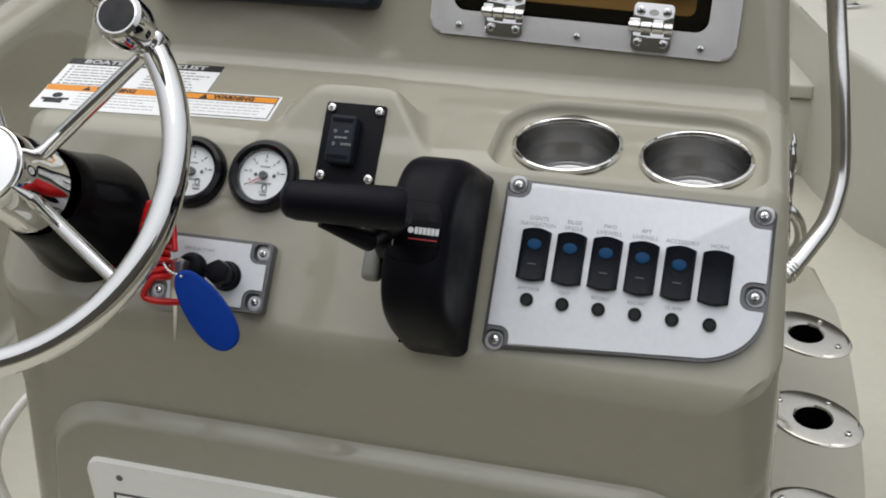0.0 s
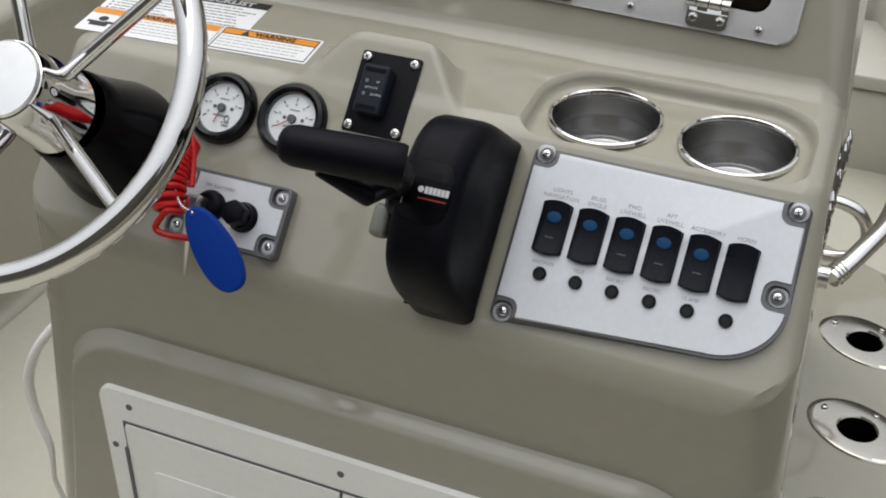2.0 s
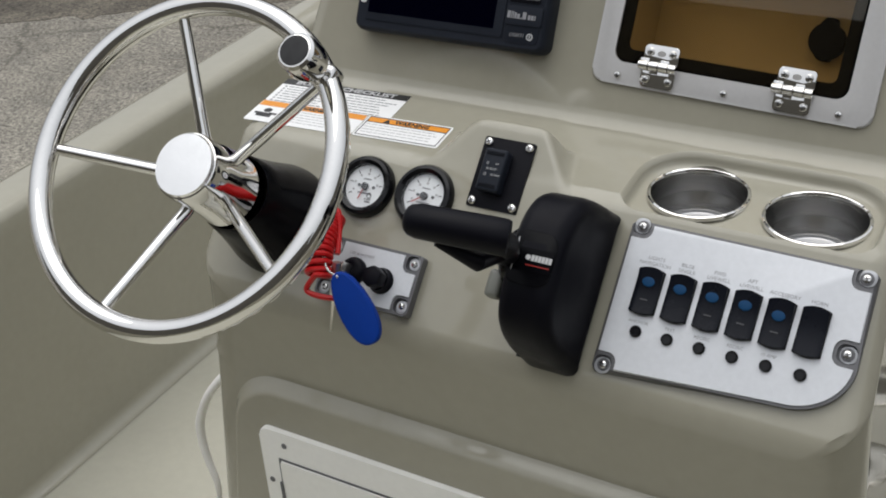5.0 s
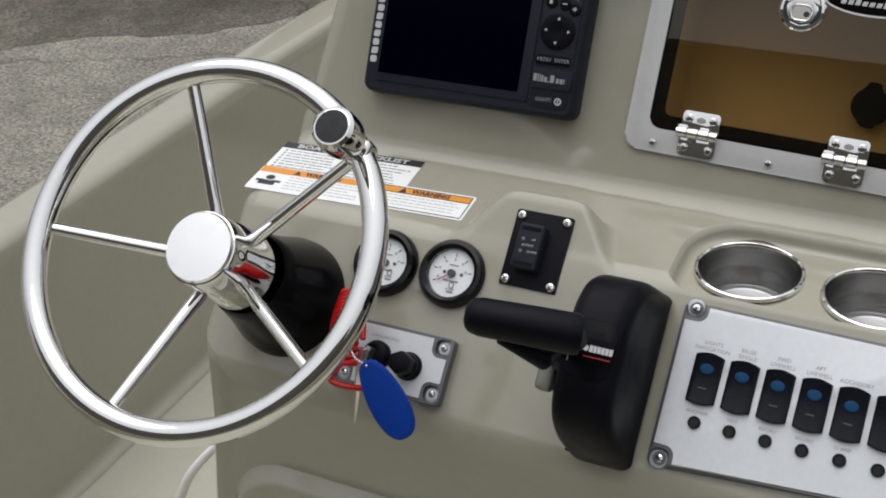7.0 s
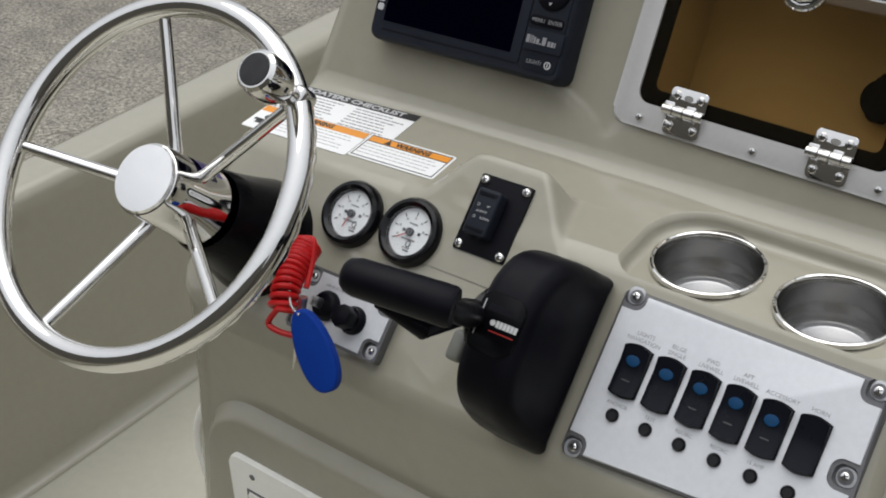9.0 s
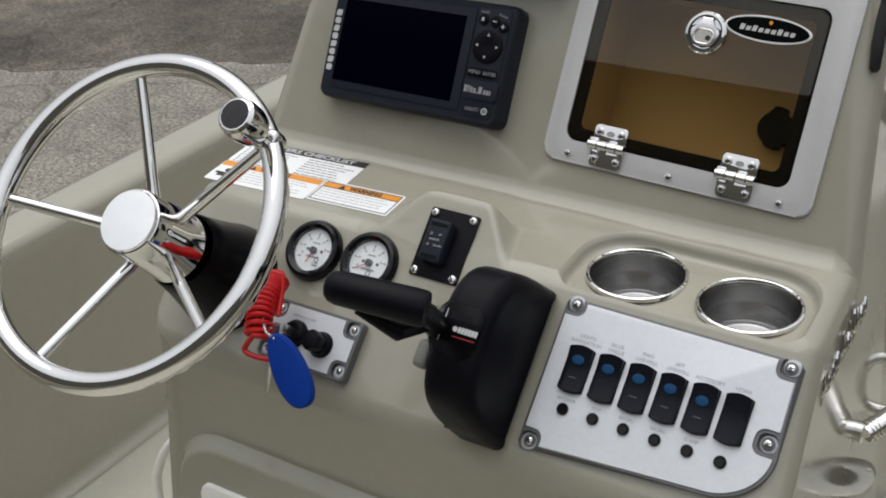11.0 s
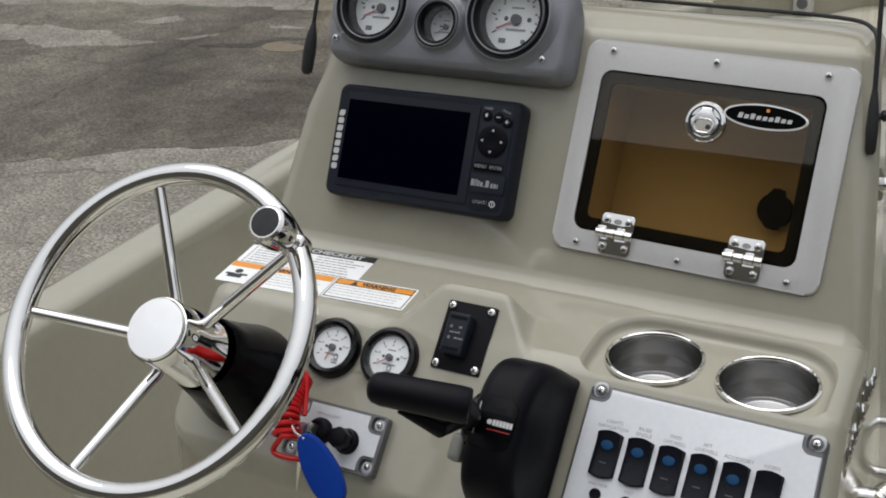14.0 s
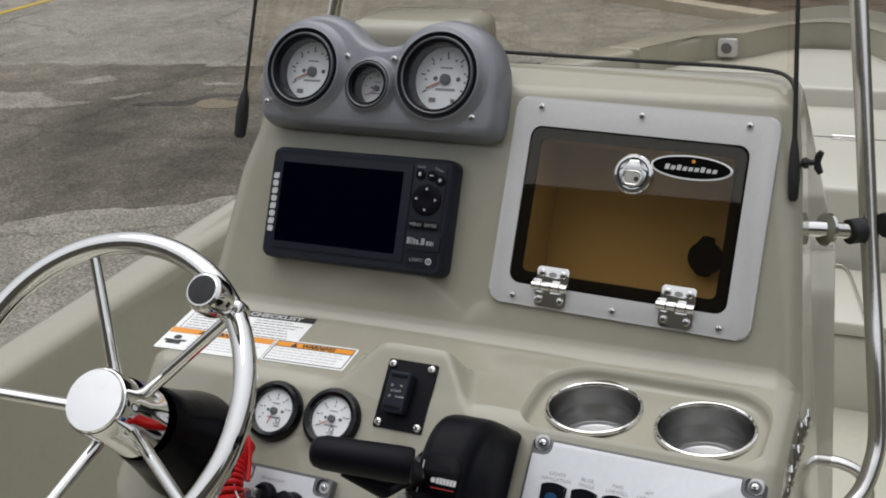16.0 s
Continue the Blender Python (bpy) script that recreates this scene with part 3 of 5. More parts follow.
hatch_hole.transform(on_face(-0.133, 0.121) @ Matrix.Rotation(radians(-1.75), 4, "Z") @ Matrix.Translation((0.132, -0.1203, 0)))
cutters.append(hatch_hole)
cut(shell, cutters)
flat = shell.modifiers.new("even_shading", "WEIGHTED_NORMAL")
flat.keep_sharp, flat.weight = True, 80


def soft_max(a, b, k):
    h = max(k - abs(a - b), 0.0) / k
    return max(a, b) + h * h * k * 0.25


def soft_min(a, b, k):
    return -soft_max(-a, -b, k)


def switch_mount():
    """The raised pad under the jack plate switch, growing out of the dash and the ledge."""
    bm = bmesh.new()
    nx, ny, x0, x1, y0, y1 = 96, 60, -0.475, -0.225, 1.0, 1.140
    fade = lambda n: 0.0026 * max(0.0, 1 - n / 14.0) ** 2
    rows = []
    for j in range(ny + 1):
        y = y0 + (y1 - y0) * j / ny
        row = []
        for k in range(nx + 1):
            x = x0 + (x1 - x0) * k / nx
            dash, ledge = 0.9986 + (y - 1.03) * 1.0857, 1.0165 + (y - 1.047) * 0.1183
            base = soft_min(dash, ledge, 0.012)
            left = 1.0185 + (x + 0.436 - (1.10 - y) * 0.10) * 0.95
            right = 1.0185 + (-0.262 - x - (y - 1.05) * 0.25) * 1.5
            back = 1.0195 + (1.118 - y) * 1.9
            hump = soft_min(soft_min(dash + 0.0004, 1.0635, 0.010), soft_min(soft_min(left, right, 0.02), back, 0.016), 0.012)
            z = soft_max(base, hump, 0.012)
            edge = min(j, ny - j, k, nx - k)
            row.append(bm.verts.new((x, y, z + 0.0004 - fade(edge))))
        rows.append(row)
    for a, b in zip(rows, rows[1:]):
        for k in range(nx):
            bm.faces.new((a[k], a[k + 1], b[k + 1], b[k]))
    part("switch_mount", bm, GEL, console, smooth=80)


switch_mount()


def door_surround():
    """The swelling of the console front that carries the door, blended in with a wide soft edge."""
    bm = bmesh.new()
    rings = []
    for k in range(11):
        s = k / 10
        o = 0.022 * s
        ring = rounded(-0.684 + o, -0.2, 0.060 - o, 0.738 - o, (0.01, 0.01, 0.075 - 0.6 * o, 0.075 - 0.6 * o), 10)
        rings.append([bm.verts.new((x + (0.17 if x < MID else -0.12) * (z - 0.72) * min(1.0, abs(x - MID) / 0.3), 0.9232 - 0.0222 * s * s * (3 - 2 * s), z)) for x, z in ring])
    n = len(rings[0])
    for a, b in zip(rings, rings[1:]):
        for k in range(n):
            bm.faces.new((a[k], a[(k + 1) % n], b[(k + 1) % n], b[k]))
    bm.faces.new(rings[-1])
    bmesh.ops.recalc_face_normals(bm, faces=bm.faces)
    part("door_surround", bm, GEL, console, smooth=60)


door_surround()
# hood behind the gauge pod
bm = box((-0.468, 1.405, 1.325), (0.18, 0.13, 0.14), 0.024, 5)
part("hood", bm, GEL, console)
# rod holder shelf moulded to the side
shelf = part("side_shelf", prism([(0.06, 0.9), (0.215, 0.92), (0.245, 1.02), (0.2505, 1.20), (0.2475, 1.36), (0.242, 1.50), (0.229, 1.64), (0.208, 1.76), (0.175, 1.88), (0.06, 1.94)], 0.0, 0.4195, 0.012, 4), GEL, console)
RODS = [(0.163, 1.670), (0.178, 1.460), (0.190, 1.250)]
cut(shelf, [revolve([(0, 0.20), (0.027, 0.20), (0.027, 0.6), (0, 0.6)], 24, m=Matrix.Translation((x, y, 0))) for x, y in RODS])


def rod_holder(x, y):
    t = thing("rod_holder", pose(x, y, 0.4195, 0, 0, -30) @ Matrix.Scale(1.2, 4), "polished stainless flush rod holder with oval flange", "rod holder", "rod holders beside the console")
    bm = revolve([(0.022, -0.12), (0.022, 0.001), (0.0235, 0.0032), (0.0405, 0.0030), (0.0435, 0.0022), (0.0445, 0.0006), (0.0445, 0.0)], 40)
    for v in bm.verts:
        if v.co.z > 0.0005 or v.co.xy.length > 0.03:
            s = 1 + 0.42 * max(0.0, (v.co.xy.length - 0.022) / 0.0225)
            v.co.x *= s
    part("flange", bm, FLANGE, t)
    part("liner", revolve([(0.0215, 0.0), (0.0215, -0.16), (0, -0.16)], 24), HOLE, t, "black inner tube")
    for a in (-0.047, 0.047):
        screw(t, a, 0, 0.003, 0.0045)
    screw(t, 0.0, 0.035, 0.003, 0.0035)


for x, y in RODS:
    rod_holder(x, y)


# ---- chrome emblem on the console side ----
emblem = thing("side_emblem", Matrix.Translation((0.0880, 1.056, 0.936)) @ Matrix.Rotation(radians(12.3), 4, "X") @ Matrix.Diagonal((1, 1.27, 1.05, 1)), "raised chrome emblem strip on the console side", "emblem")
STROKES = ((0.000, 0.034, 0.0042), (0.0105, 0.030, 0.0030), (0.0215, 0.021, 0.0036), (0.0320, 0.022, 0.0030), (0.0425, 0.023, 0.0036), (0.0530, 0.033, 0.0032), (0.0620, 0.024, 0.0030), (0.0730, 0.019, 0.0034), (0.0850, 0.034, 0.0044), (0.0965, 0.027, 0.0030), (0.1080, 0.020, 0.0034), (0.1190, 0.021, 0.0030))
for y, hh, w in STROKES:
    lean = 0.30 * hh
    piece = tube(smooth_path([(0.0035, y - 0.002, 0.001), (0.0065, y + 0.1 * lean, 0.15 * hh), (0.0080, y + 0.6 * lean, 0.6 * hh), (0.0060, y + lean + 0.003, hh)], 4), [w * 0.45 + w * 0.55 * math.sin(math.pi * k / 12) for k in range(13)], 8)
    part("raised_stroke", piece, CHROME, emblem)
wave = [(0.005 + 0.0015 * math.sin(1.7 * k), 0.0055 * k - 0.002, 0.0095 + 0.0075 * math.sin(1.15 * k)) for k in range(24)]
part("linking_stroke", tube(smooth_path(wave, 4), 0.0021, 8), CHROME, emblem)


# ---- console door ----
def console_door():
    t = thing("console_door", Matrix.Translation((-0.004, 0.901, 0)) @ Matrix.Rotation(radians(90), 4, "X"), "off-white plastic double door in a screwed frame on the console front", "door")
    outer = rounded(-0.628, 0.14, 0.008, 0.667, 0.014)
    fr = part("frame", prism(outer, 0.0, 0.008, 0.003), DOORWHITE, t)
    for x0, x1 in ((-0.597, -0.3225), (-0.3185, -0.025)):
        d = part("door_leaf", prism(rounded(x0, 0.18, x1, 0.62, 0.004), 0.008, 0.011, 0.002), DOORWHITE, t)
        gap = box(((x0 + x1) / 2, 0.622, 0.0083), (x1 - x0 + 0.006, 0.003, 0.0012))
        gap = box((x0 - 0.002, 0.40, 0.0083), (0.003, 0.44, 0.0012), bm=gap)
        part("gap", gap, PANELGREY, d)
        part("panel", prism(rounded(x0 + 0.03, 0.21, x1 - 0.03, 0.56, 0.01), 0.011, 0.0125, 0.001), DOORWHITE, d)
    part("hinge", box((-0.599, 0.54, 0.011), (0.005, 0.09, 0.004), 0.001), PANELGREY, t, "grey hinge")
    part("latch", revolve([(0.03, 0.011), (0.03, 0.015), (0.026, 0.017), (0.022, 0.013), (0, 0.013)], 32, m=Matrix.Translation((-0.25, 0.585, 0))), CHROME, t, "round chrome latch")
    for x, y in [(-0.588, 0.647), (-0.32, 0.647), (-0.05, 0.647), (-0.617, 0.581), (-0.617, 0.43), (-0.617, 0.28)]:
        bm = revolve([(0.0042, 0), (0.004, 0.001), (0, 0.0015)], 12)
        part("screw", bm, PANELGREY, t, "", Matrix.Translation((x, y, 0.008)))


console_door()


# ---- hose ----
HOSE = [(-0.770, 1.16, 0.585), (-0.835, 1.115, 0.575), (-0.893, 1.085, 0.515), (-0.928, 1.080, 0.450), (-0.934, 1.078, 0.405), (-0.926, 1.075, 0.362), (-0.913, 1.072, 0.320), (-0.916, 1.072, 0.280), (-0.922, 1.075, 0.235), (-0.905, 1.08, 0.16), (-0.89, 1.09, 0.0065)]
hose = part("drain_hose", tube(smooth_path(HOSE, 8), [0.0042 + 0.0034 * math.sin(math.pi * min(1.0, k / 56)) for k in range(81)], 12), WHITE, None)
tagged(hose, "white flexible hose looping round the console corner", "hose")


# ---- cup holders ----
for cx, cy in CUPS:
    t = thing("cup_holder", on_ledge(cx, cy, -0.0145), "round stainless steel cup holder set in the console ledge", "cup holder", "cup holders in the ledge")
    t.matrix_basis = t.matrix_basis @ Matrix.Rotation(radians(-4.5), 4, "X")
    part("rim", revolve([(0.0508, -0.004), (0.0512, 0.0004), (0.0524, 0.0026), (0.0542, 0.0034), (0.0560, 0.0026), (0.0570, -0.001)], 56), CHROME, t, "bright polished rim")
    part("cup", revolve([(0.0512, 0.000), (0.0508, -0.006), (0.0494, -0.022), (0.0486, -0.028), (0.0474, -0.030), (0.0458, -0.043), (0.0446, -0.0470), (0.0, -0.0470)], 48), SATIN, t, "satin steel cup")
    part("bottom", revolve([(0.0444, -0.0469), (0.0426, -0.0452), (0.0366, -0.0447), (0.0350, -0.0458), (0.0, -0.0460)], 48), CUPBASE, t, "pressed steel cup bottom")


# ---- switch panel ----
def paddle(x):
    """A rocker with curved ends, dished between its raised edges."""
    bm = bmesh.new()
    rows = []
    for j in range(13):
        s = -1 + j / 6
        row = []
        for i in range(9):
            u = -1 + i / 4
            y = -0.0685 + s * (0.0218 + 0.0028 * (1 - u * u))
            z = 0.0128 + 0.0012 * s + 0.0030 * abs(s) ** 1.5 - (0.0012 if abs(u) == 1 else 0.0)
            row.append(bm.verts.new((x + 0.0130 * u, y, z)))
        rows.append(row)
    for a, b in zip(rows, rows[1:]):
        for i in range(8):
            bm.faces.new((a[i], a[i + 1], b[i + 1], b[i]))
    edge = [e for e in bm.edges if e.is_boundary]
    out = bmesh.ops.extrude_edge_only(bm, edges=edge)
    for v in out["geom"]:
        if isinstance(v, bmesh.types.BMVert):
            v.co.z = 0.008
    return bm


def pocket(corner, r, z, through_rim=True):
    """The solid that sinks a screw corner into a panel."""
    x, y, sx, sy = corner
    far = 0.03 if through_rim else r
    return prism(rounded(x - (r if sx >= 0 else far), y - (r if sy >= 0 else far), x + (r if sx <= 0 else far), y + (r if sy <= 0 else far), 0.75 * r), z, 0.03)


def switch_panel():
    t = thing("switch_panel", on_dash(-0.134, -0.001) @ Matrix.Rotation(radians(-0.7), 4, "Z") @ Matrix.Rotation(radians(0.5), 4, "Y") @ Matrix.Translation((0.134, 0, 0.0012)), "silver marine switch panel with six black rocker switches", "switch panel")
    arc = [(0.087 - 0.062 * (1 - math.cos(radians(a))), -0.093 - 0.054 * math.sin(radians(a))) for a in range(0, 91, 6)]
    out = [(-0.1715, 0.0), (-0.1665, 0.005), (0.080, 0.005), (0.085, 0.0)] + arc + [(-0.165, -0.1625), (-0.1705, -0.157)]
    bezel = part("bezel", prism(out, -0.006, 0.0065, 0.004, 3), PANELGREY, t, "dark grey rolled edge")
    inner = inset(out, 0.0034)
    plate = part("plate", prism(inner, 0.0045, 0.0082, 0.0016, 2), SILVER, t)
    corners = ((-0.1595, -0.0010, -1, 1), (0.0735, -0.0035, 1, 1), (0.0745, -0.0805, 1, 0), (-0.1585, -0.1535, -1, -1))
    cut(bezel, [pocket(c, 0.0098, 0.0012, False) for c in corners])
    cut(plate, [pocket(c, 0.0135, 0.0) for c in corners])
    for x, y, sx, sy in corners:
        part("corner_pad", prism(rounded(x - 0.0085 + sx * 0.0010, y - 0.0085 + sy * 0.0010, x + 0.0085 + sx * 0.0010, y + 0.0085 + sy * 0.0010, 0.0068), 0.0008, 0.0026, 0.0008), BOSSGREY, t, "grey recessed corner pad")
        part("washer", revolve([(0.0070, 0.0024), (0.0064, 0.0032), (0.0045, 0.0032)], 24, m=Matrix.Translation((x, y, 0))), PANELGREY, t)
        screw(t, x, y, 0.0030, 0.0048, tilt=0.4)
    words = [("LIGHTS\nNAVIGATION", "ANCHOR"), ("BILGE\nSINGLE", "TEST"), ("FWD\nLIVEWELL", "RECIRC"), ("AFT\nLIVEWELL", "RECIRC"), ("ACCESSORY", "15 AMP"), ("HORN", "")]
    for k, (top, low) in enumerate(words):
        x = -0.1335 + 0.0342 * k
        r = part("rocker_switch", prism([(x - 0.0142 + 0.0284 * k / 10, -0.0915 - 0.0032 * math.sin(math.pi * k / 10)) for k in range(11)] + [(x + 0.0142 - 0.0284 * k / 10, -0.0455 + 0.0032 * math.sin(math.pi * k / 10)) for k in range(11)], 0.0075, 0.0115, 0.002), GLOSSBLACK, t)
        part("paddle", paddle(x), ROCKER, r)
        if k < 5:
            lens = prism(ellipse(x, -0.0590 if k < 4 else -0.0612, 0.0068, 0.0054, 20), 0.010, 0.0150, 0.0006)
            part("blue_lens", lens, BLUELENS, r, "blue oval lens")
            if k != 1:
                part("mark", box((x, -0.0780, 0.0133), (0.008, 0.0012, 0.0010)), MARKGREY, r)
        part("indicator", revolve([(0.0064, 0.0075), (0.0064, 0.010), (0.0052, 0.0115), (0.0045, 0.0105), (0, 0.0105)], 20, m=Matrix.Translation((x, -0.112, 0))), GLOSSBLACK, t, "round black breaker button")
        lines = top.split("\n")
        for j, w in enumerate(lines):
            letters("lettering", w, 0.0056, x, -0.0385 + 0.0060 * (len(lines) - 1 - j), 0.0083, PALEINK, t)
        if low:
            letters("lettering", low, 0.0050, x, -0.1015, 0.0083, PALEINK, t)


switch_panel()


# ---- jack plate switch ----
def jack_switch():
    t = thing("jack_plate_switch", on_dash(-0.339, 0.024), "black rectangular switch plate with four screws and a rocker", "switch")
    part("plate", prism(rounded(-0.032, -0.042, 0.032, 0.042, 0.002), -0.002, 0.003, 0.0008), BLACK, t)
    bm = box((-0.0055, 0.0, 0.009), (0.028, 0.05, 0.014), 0.003)
    for v in bm.verts:
        if v.co.z > 0.009:
            v.co.z += 0.004 * abs(v.co.y) / 0.025
    r = part("rocker_switch", bm, NAVYBLACK, t)
    for w, x, y in (("UP", 0.0005, 0.0070), ("JACKPLATE", -0.0050, 0.0005), ("DOWN", 0.0015, -0.0062)):
        letters("lettering", w, 0.0033, x, y, 0.0206, FAINTINK, r, width=0.013 if w == "JACKPLATE" else None)
    for y in (0.0070, -0.0062):
        frame_mark = prism(rounded(-0.0130, y - 0.0016, -0.0102, y + 0.0016, 0.0008), 0.0158, 0.0207)
        part("mark", frame_mark, PALEINK, r)
        part("mark_centre", box((-0.0116, y, 0.0207), (0.0014, 0.0018, 0.0004)), NAVYBLACK, r)
    for k in range(4):
        part("rib", box((-0.0055, 0.018 + 0.0022 * (k % 2) if k < 2 else -0.018 - 0.0022 * (k % 2), 0.0206), (0.022, 0.0008, 0.0008)), BLACK, r)
    for x in (-0.0255, 0.0255):
        for y in (-0.0355, 0.0355):
            screw(t, x, y, 0.003, 0.0052, tilt=0.6)


jack_switch()


# ---- gauges ----
def dial(t, r, z, needle, mat=DIAL, ticks=7, span=240, num=()):
    d = part("dial", revolve([(r, z), (0, z)], 40), mat, t, "white dial face")
    bm = None
    for k in range(ticks):
        a = radians(210 - span * k / (ticks - 1))
        tick = box((0, 0, 0), (r * 0.15, r * 0.034, 0.0004))
        tick.transform(Matrix.Translation((r * 0.76 * math.cos(a), r * 0.76 * math.sin(a), z + 0.0004)) @ Matrix.Rotation(a, 4, "Z"))
        bm = join(bm, tick)
    part("ticks", bm, INK, d)
    a = radians(needle)
    nd = box((r * 0.28, 0, 0), (r * 0.72, r * 0.038, 0.0008))
    nd.transform(Matrix.Translation((0, 0, z + 0.0022)) @ Matrix.Rotation(a, 4, "Z"))
    part("needle", nd, RED, d, "red needle")
    part("hub", revolve([(r * 0.17, z), (r * 0.16, z + 0.004), (0, z + 0.0045)], 20), DIMGREY, d)
    for x in (-0.33, 0.42):
        part("pin", revolve([(r * 0.07, z), (r * 0.07, z + 0.0008), (0, z + 0.0008)], 12, m=Matrix.Translation((r * x, 0.02 * r, 0))), DIMGREY, d)
    part("print", bars([(-0.3 * r, 0.35 * r, -0.30 * r, 0.07 * r)], z + 0.0004), PALEINK, d)
    part("print", bars([(-0.2 * r, 0.2 * r, 0.35 * r, 0.05 * r)], z + 0.0004), PALEINK, d)
    return d


def small_gauge(x, up, needle, label, ix, iy):
    t = thing("round_gauge", on_dash(x, up), label, "gauge", "small gauges on the dash")
    part("bezel", revolve([(0.0380, -0.002), (0.0380, 0.006), (0.0355, 0.0105), (0.0315, 0.0115), (0.0272, 0.0085), (0.0265, 0.003)], 48), GLOSSBLACK, t, "black bezel ring")
    d = dial(t, 0.0270, 0.003, needle, ticks=6, span=200)
    for q in (200, 165, 128, 90, 52, 15):
        x0, y0 = 0.0158 * math.cos(radians(q)), 0.0158 * math.sin(radians(q))
        part("numeral", bars([(x0 - 0.0013, x0 + 0.0013, y0, 0.0026)], 0.0034), FAINTINK, d)
    icon = tube([(ix + 0.0026 * math.cos(q), iy + 0.0034 * math.sin(q), 0.0035) for q in [2 * math.pi * k / 14 for k in range(14)]], 0.00045, 6, closed=True)
    for k in range(3):
        icon = tube([(ix - 0.0050 + 0.0030 * k, iy - 0.0058, 0.0035), (ix - 0.0036 + 0.0036 * k, iy - 0.0036, 0.0035)], 0.0004, 6, bm=icon)
    part("pictogram", icon, INK, d, "small line pictogram on the dial")
    part("print", bars([(ix - 0.0040, ix + 0.0036, iy - 0.0078, 0.0016)], 0.0034), GREYINK, d)
    lens = part("lens", revolve([(0.0274, 0.008), (0, 0.0082)], 40), LENS, t)
    lens.visible_shadow = False


small_gauge(-0.506, -0.0225, -105, "white trim gauge with black bezel and red needle", 0.0085, -0.0100)
small_gauge(-0.4255, -0.019, -145, "white fuel gauge with black bezel and red needle", 0.0030, -0.0125)


# ---- ignition panel ----
def ignition():
    t = thing("ignition_panel", on_dash(-0.461, -0.1255), "silver ignition panel with key switch and black knob", "ignition panel")
    case = part("box", prism(rounded(-0.064, -0.036, 0.064, 0.036, 0.004), 0.0, 0.012, 0.003), PANELGREY, t, "dark grey rolled edge")
    plate = part("plate", prism(rounded(-0.0605, -0.0325, 0.0605, 0.0325, 0.004), 0.010, 0.0135, 0.0014), SILVER, t)
    corners = [(x, y, 1 if x > 0 else -1, 1 if y > 0 else -1) for x in (-0.053, 0.053) for y in (-0.025, 0.025)]
    cut(case, [pocket(c, 0.0088, 0.0062, False) for c in corners])
    cut(plate, [pocket(c, 0.0118, 0.0) for c in corners])
    for x, y, sx, sy in corners:
        part("corner_pad", prism(rounded(x - 0.0075 + sx * 0.0008, y - 0.0075 + sy * 0.0008, x + 0.0075 + sx * 0.0008, y + 0.0075 + sy * 0.0008, 0.005), 0.0060, 0.0076, 0.0007), BOSSGREY, t, "grey recessed corner pad")
        part("washer", revolve([(0.0066, 0.0075), (0.0060, 0.0083), (0.004, 0.0083)], 20, m=Matrix.Translation((x, y, 0))), SILVER, t)
        screw(t, x, y, 0.0080, 0.0042)
    letters("lettering", "OFF RUN START", 0.0046, -0.014, 0.021, 0.0137, PALEINK, t)
    k = part("key_switch", revolve([(0.0165, 0.013), (0.0165, 0.018), (0.0140, 0.022), (0.011, 0.024), (0, 0.024)], 28, m=Matrix.Translation((-0.018, 0.0, 0))), BLACK, t, "black key switch collar")
    part("key", box((-0.018, 0.0, 0.034), (0.0022, 0.011, 0.02), 0.0006), BRUSHED, k, "steel key")
    kn = revolve([(0.0155, 0.013), (0.0155, 0.0160), (0.0138, 0.018), (0.0130, 0.024), (0, 0.024)], 28, m=Matrix.Translation((0.021, -0.003, 0)))
    part("knob", kn, BLACK, t, "black rotary knob")
    part("grip", bevel(prism([(0.021 + 0.0132 * math.cos(math.pi * q / 3 + 0.5), -0.003 + 0.0132 * math.sin(math.pi * q / 3 + 0.5)) for q in range(6)], 0.022, 0.042), 0.0022, 2), BLACK, t, "six-sided grip of the knob")


ignition()


# ---- key float, chain and cord ----
def key_float():
    a, b = Vector((-0.4555, 0.873, 0.955)), Vector((-0.4015, 0.852, 0.891))
    up = (a - b).normalized()
    out = (Vector((0.28, -0.80, 0.5)) - up * Vector((0.28, -0.80, 0.5)).dot(up)).normalized()
    side = up.cross(out)
    m = Matrix((side, up, out)).transposed().to_4x4()
    m.translation = (a + b) / 2
    t = thing("key_float", m, "bright blue foam key float hanging on a bead chain", "key float")
    half = (a - b).length / 2 + 0.001
    outline = []
    for k in range(36):
        q = 2 * math.pi * k / 36
        y = half * math.sin(q)
        w = 0.0190 * (1.0 - 0.13 * math.sin(q))
        outline.append((w * math.copysign(abs(math.cos(q)) ** 0.85, math.cos(q)), y))
    bm = dome(outline, -0.008, 0.008, 0.003, 4, both=True)
    part("float", bm, BLUEFOAM, t)
    part("eyelet", revolve([(0.003, 0.0065), (0.003, 0.0078), (0, 0.0078)], 12, m=Matrix.Translation((0, half - 0.009, 0))), HOLE, t)
    inv = m.inverted()
    ends = [Vector((-0.490, 0.897, 0.962)), Vector((-0.480, 0.884, 0.961)), Vector((-0.468, 0.873, 0.956)), a - up * 0.004 + out * 0.008]
    pts = smooth_path([inv @ p for p in ends], 5)
    for p in pts:
        part("bead", revolve([(0, -0.0016), (0.0014, -0.0008), (0.0016, 0), (0.0014, 0.0008), (0, 0.0016)], 8, m=Matrix.Translation(p)), CHROME, t)
    kt = [inv @ p for p in (Vector((-0.470, 0.893, 0.955)), Vector((-0.474, 0.871, 0.874)))]
    part("spare_key", tube([kt[0], kt[0].lerp(kt[1], 0.5), kt[0].lerp(kt[1], 0.55), kt[1]], [0.005, 0.005, 0.0026, 0.001], 8), BRUSHED, t, "hanging steel key")


key_float()


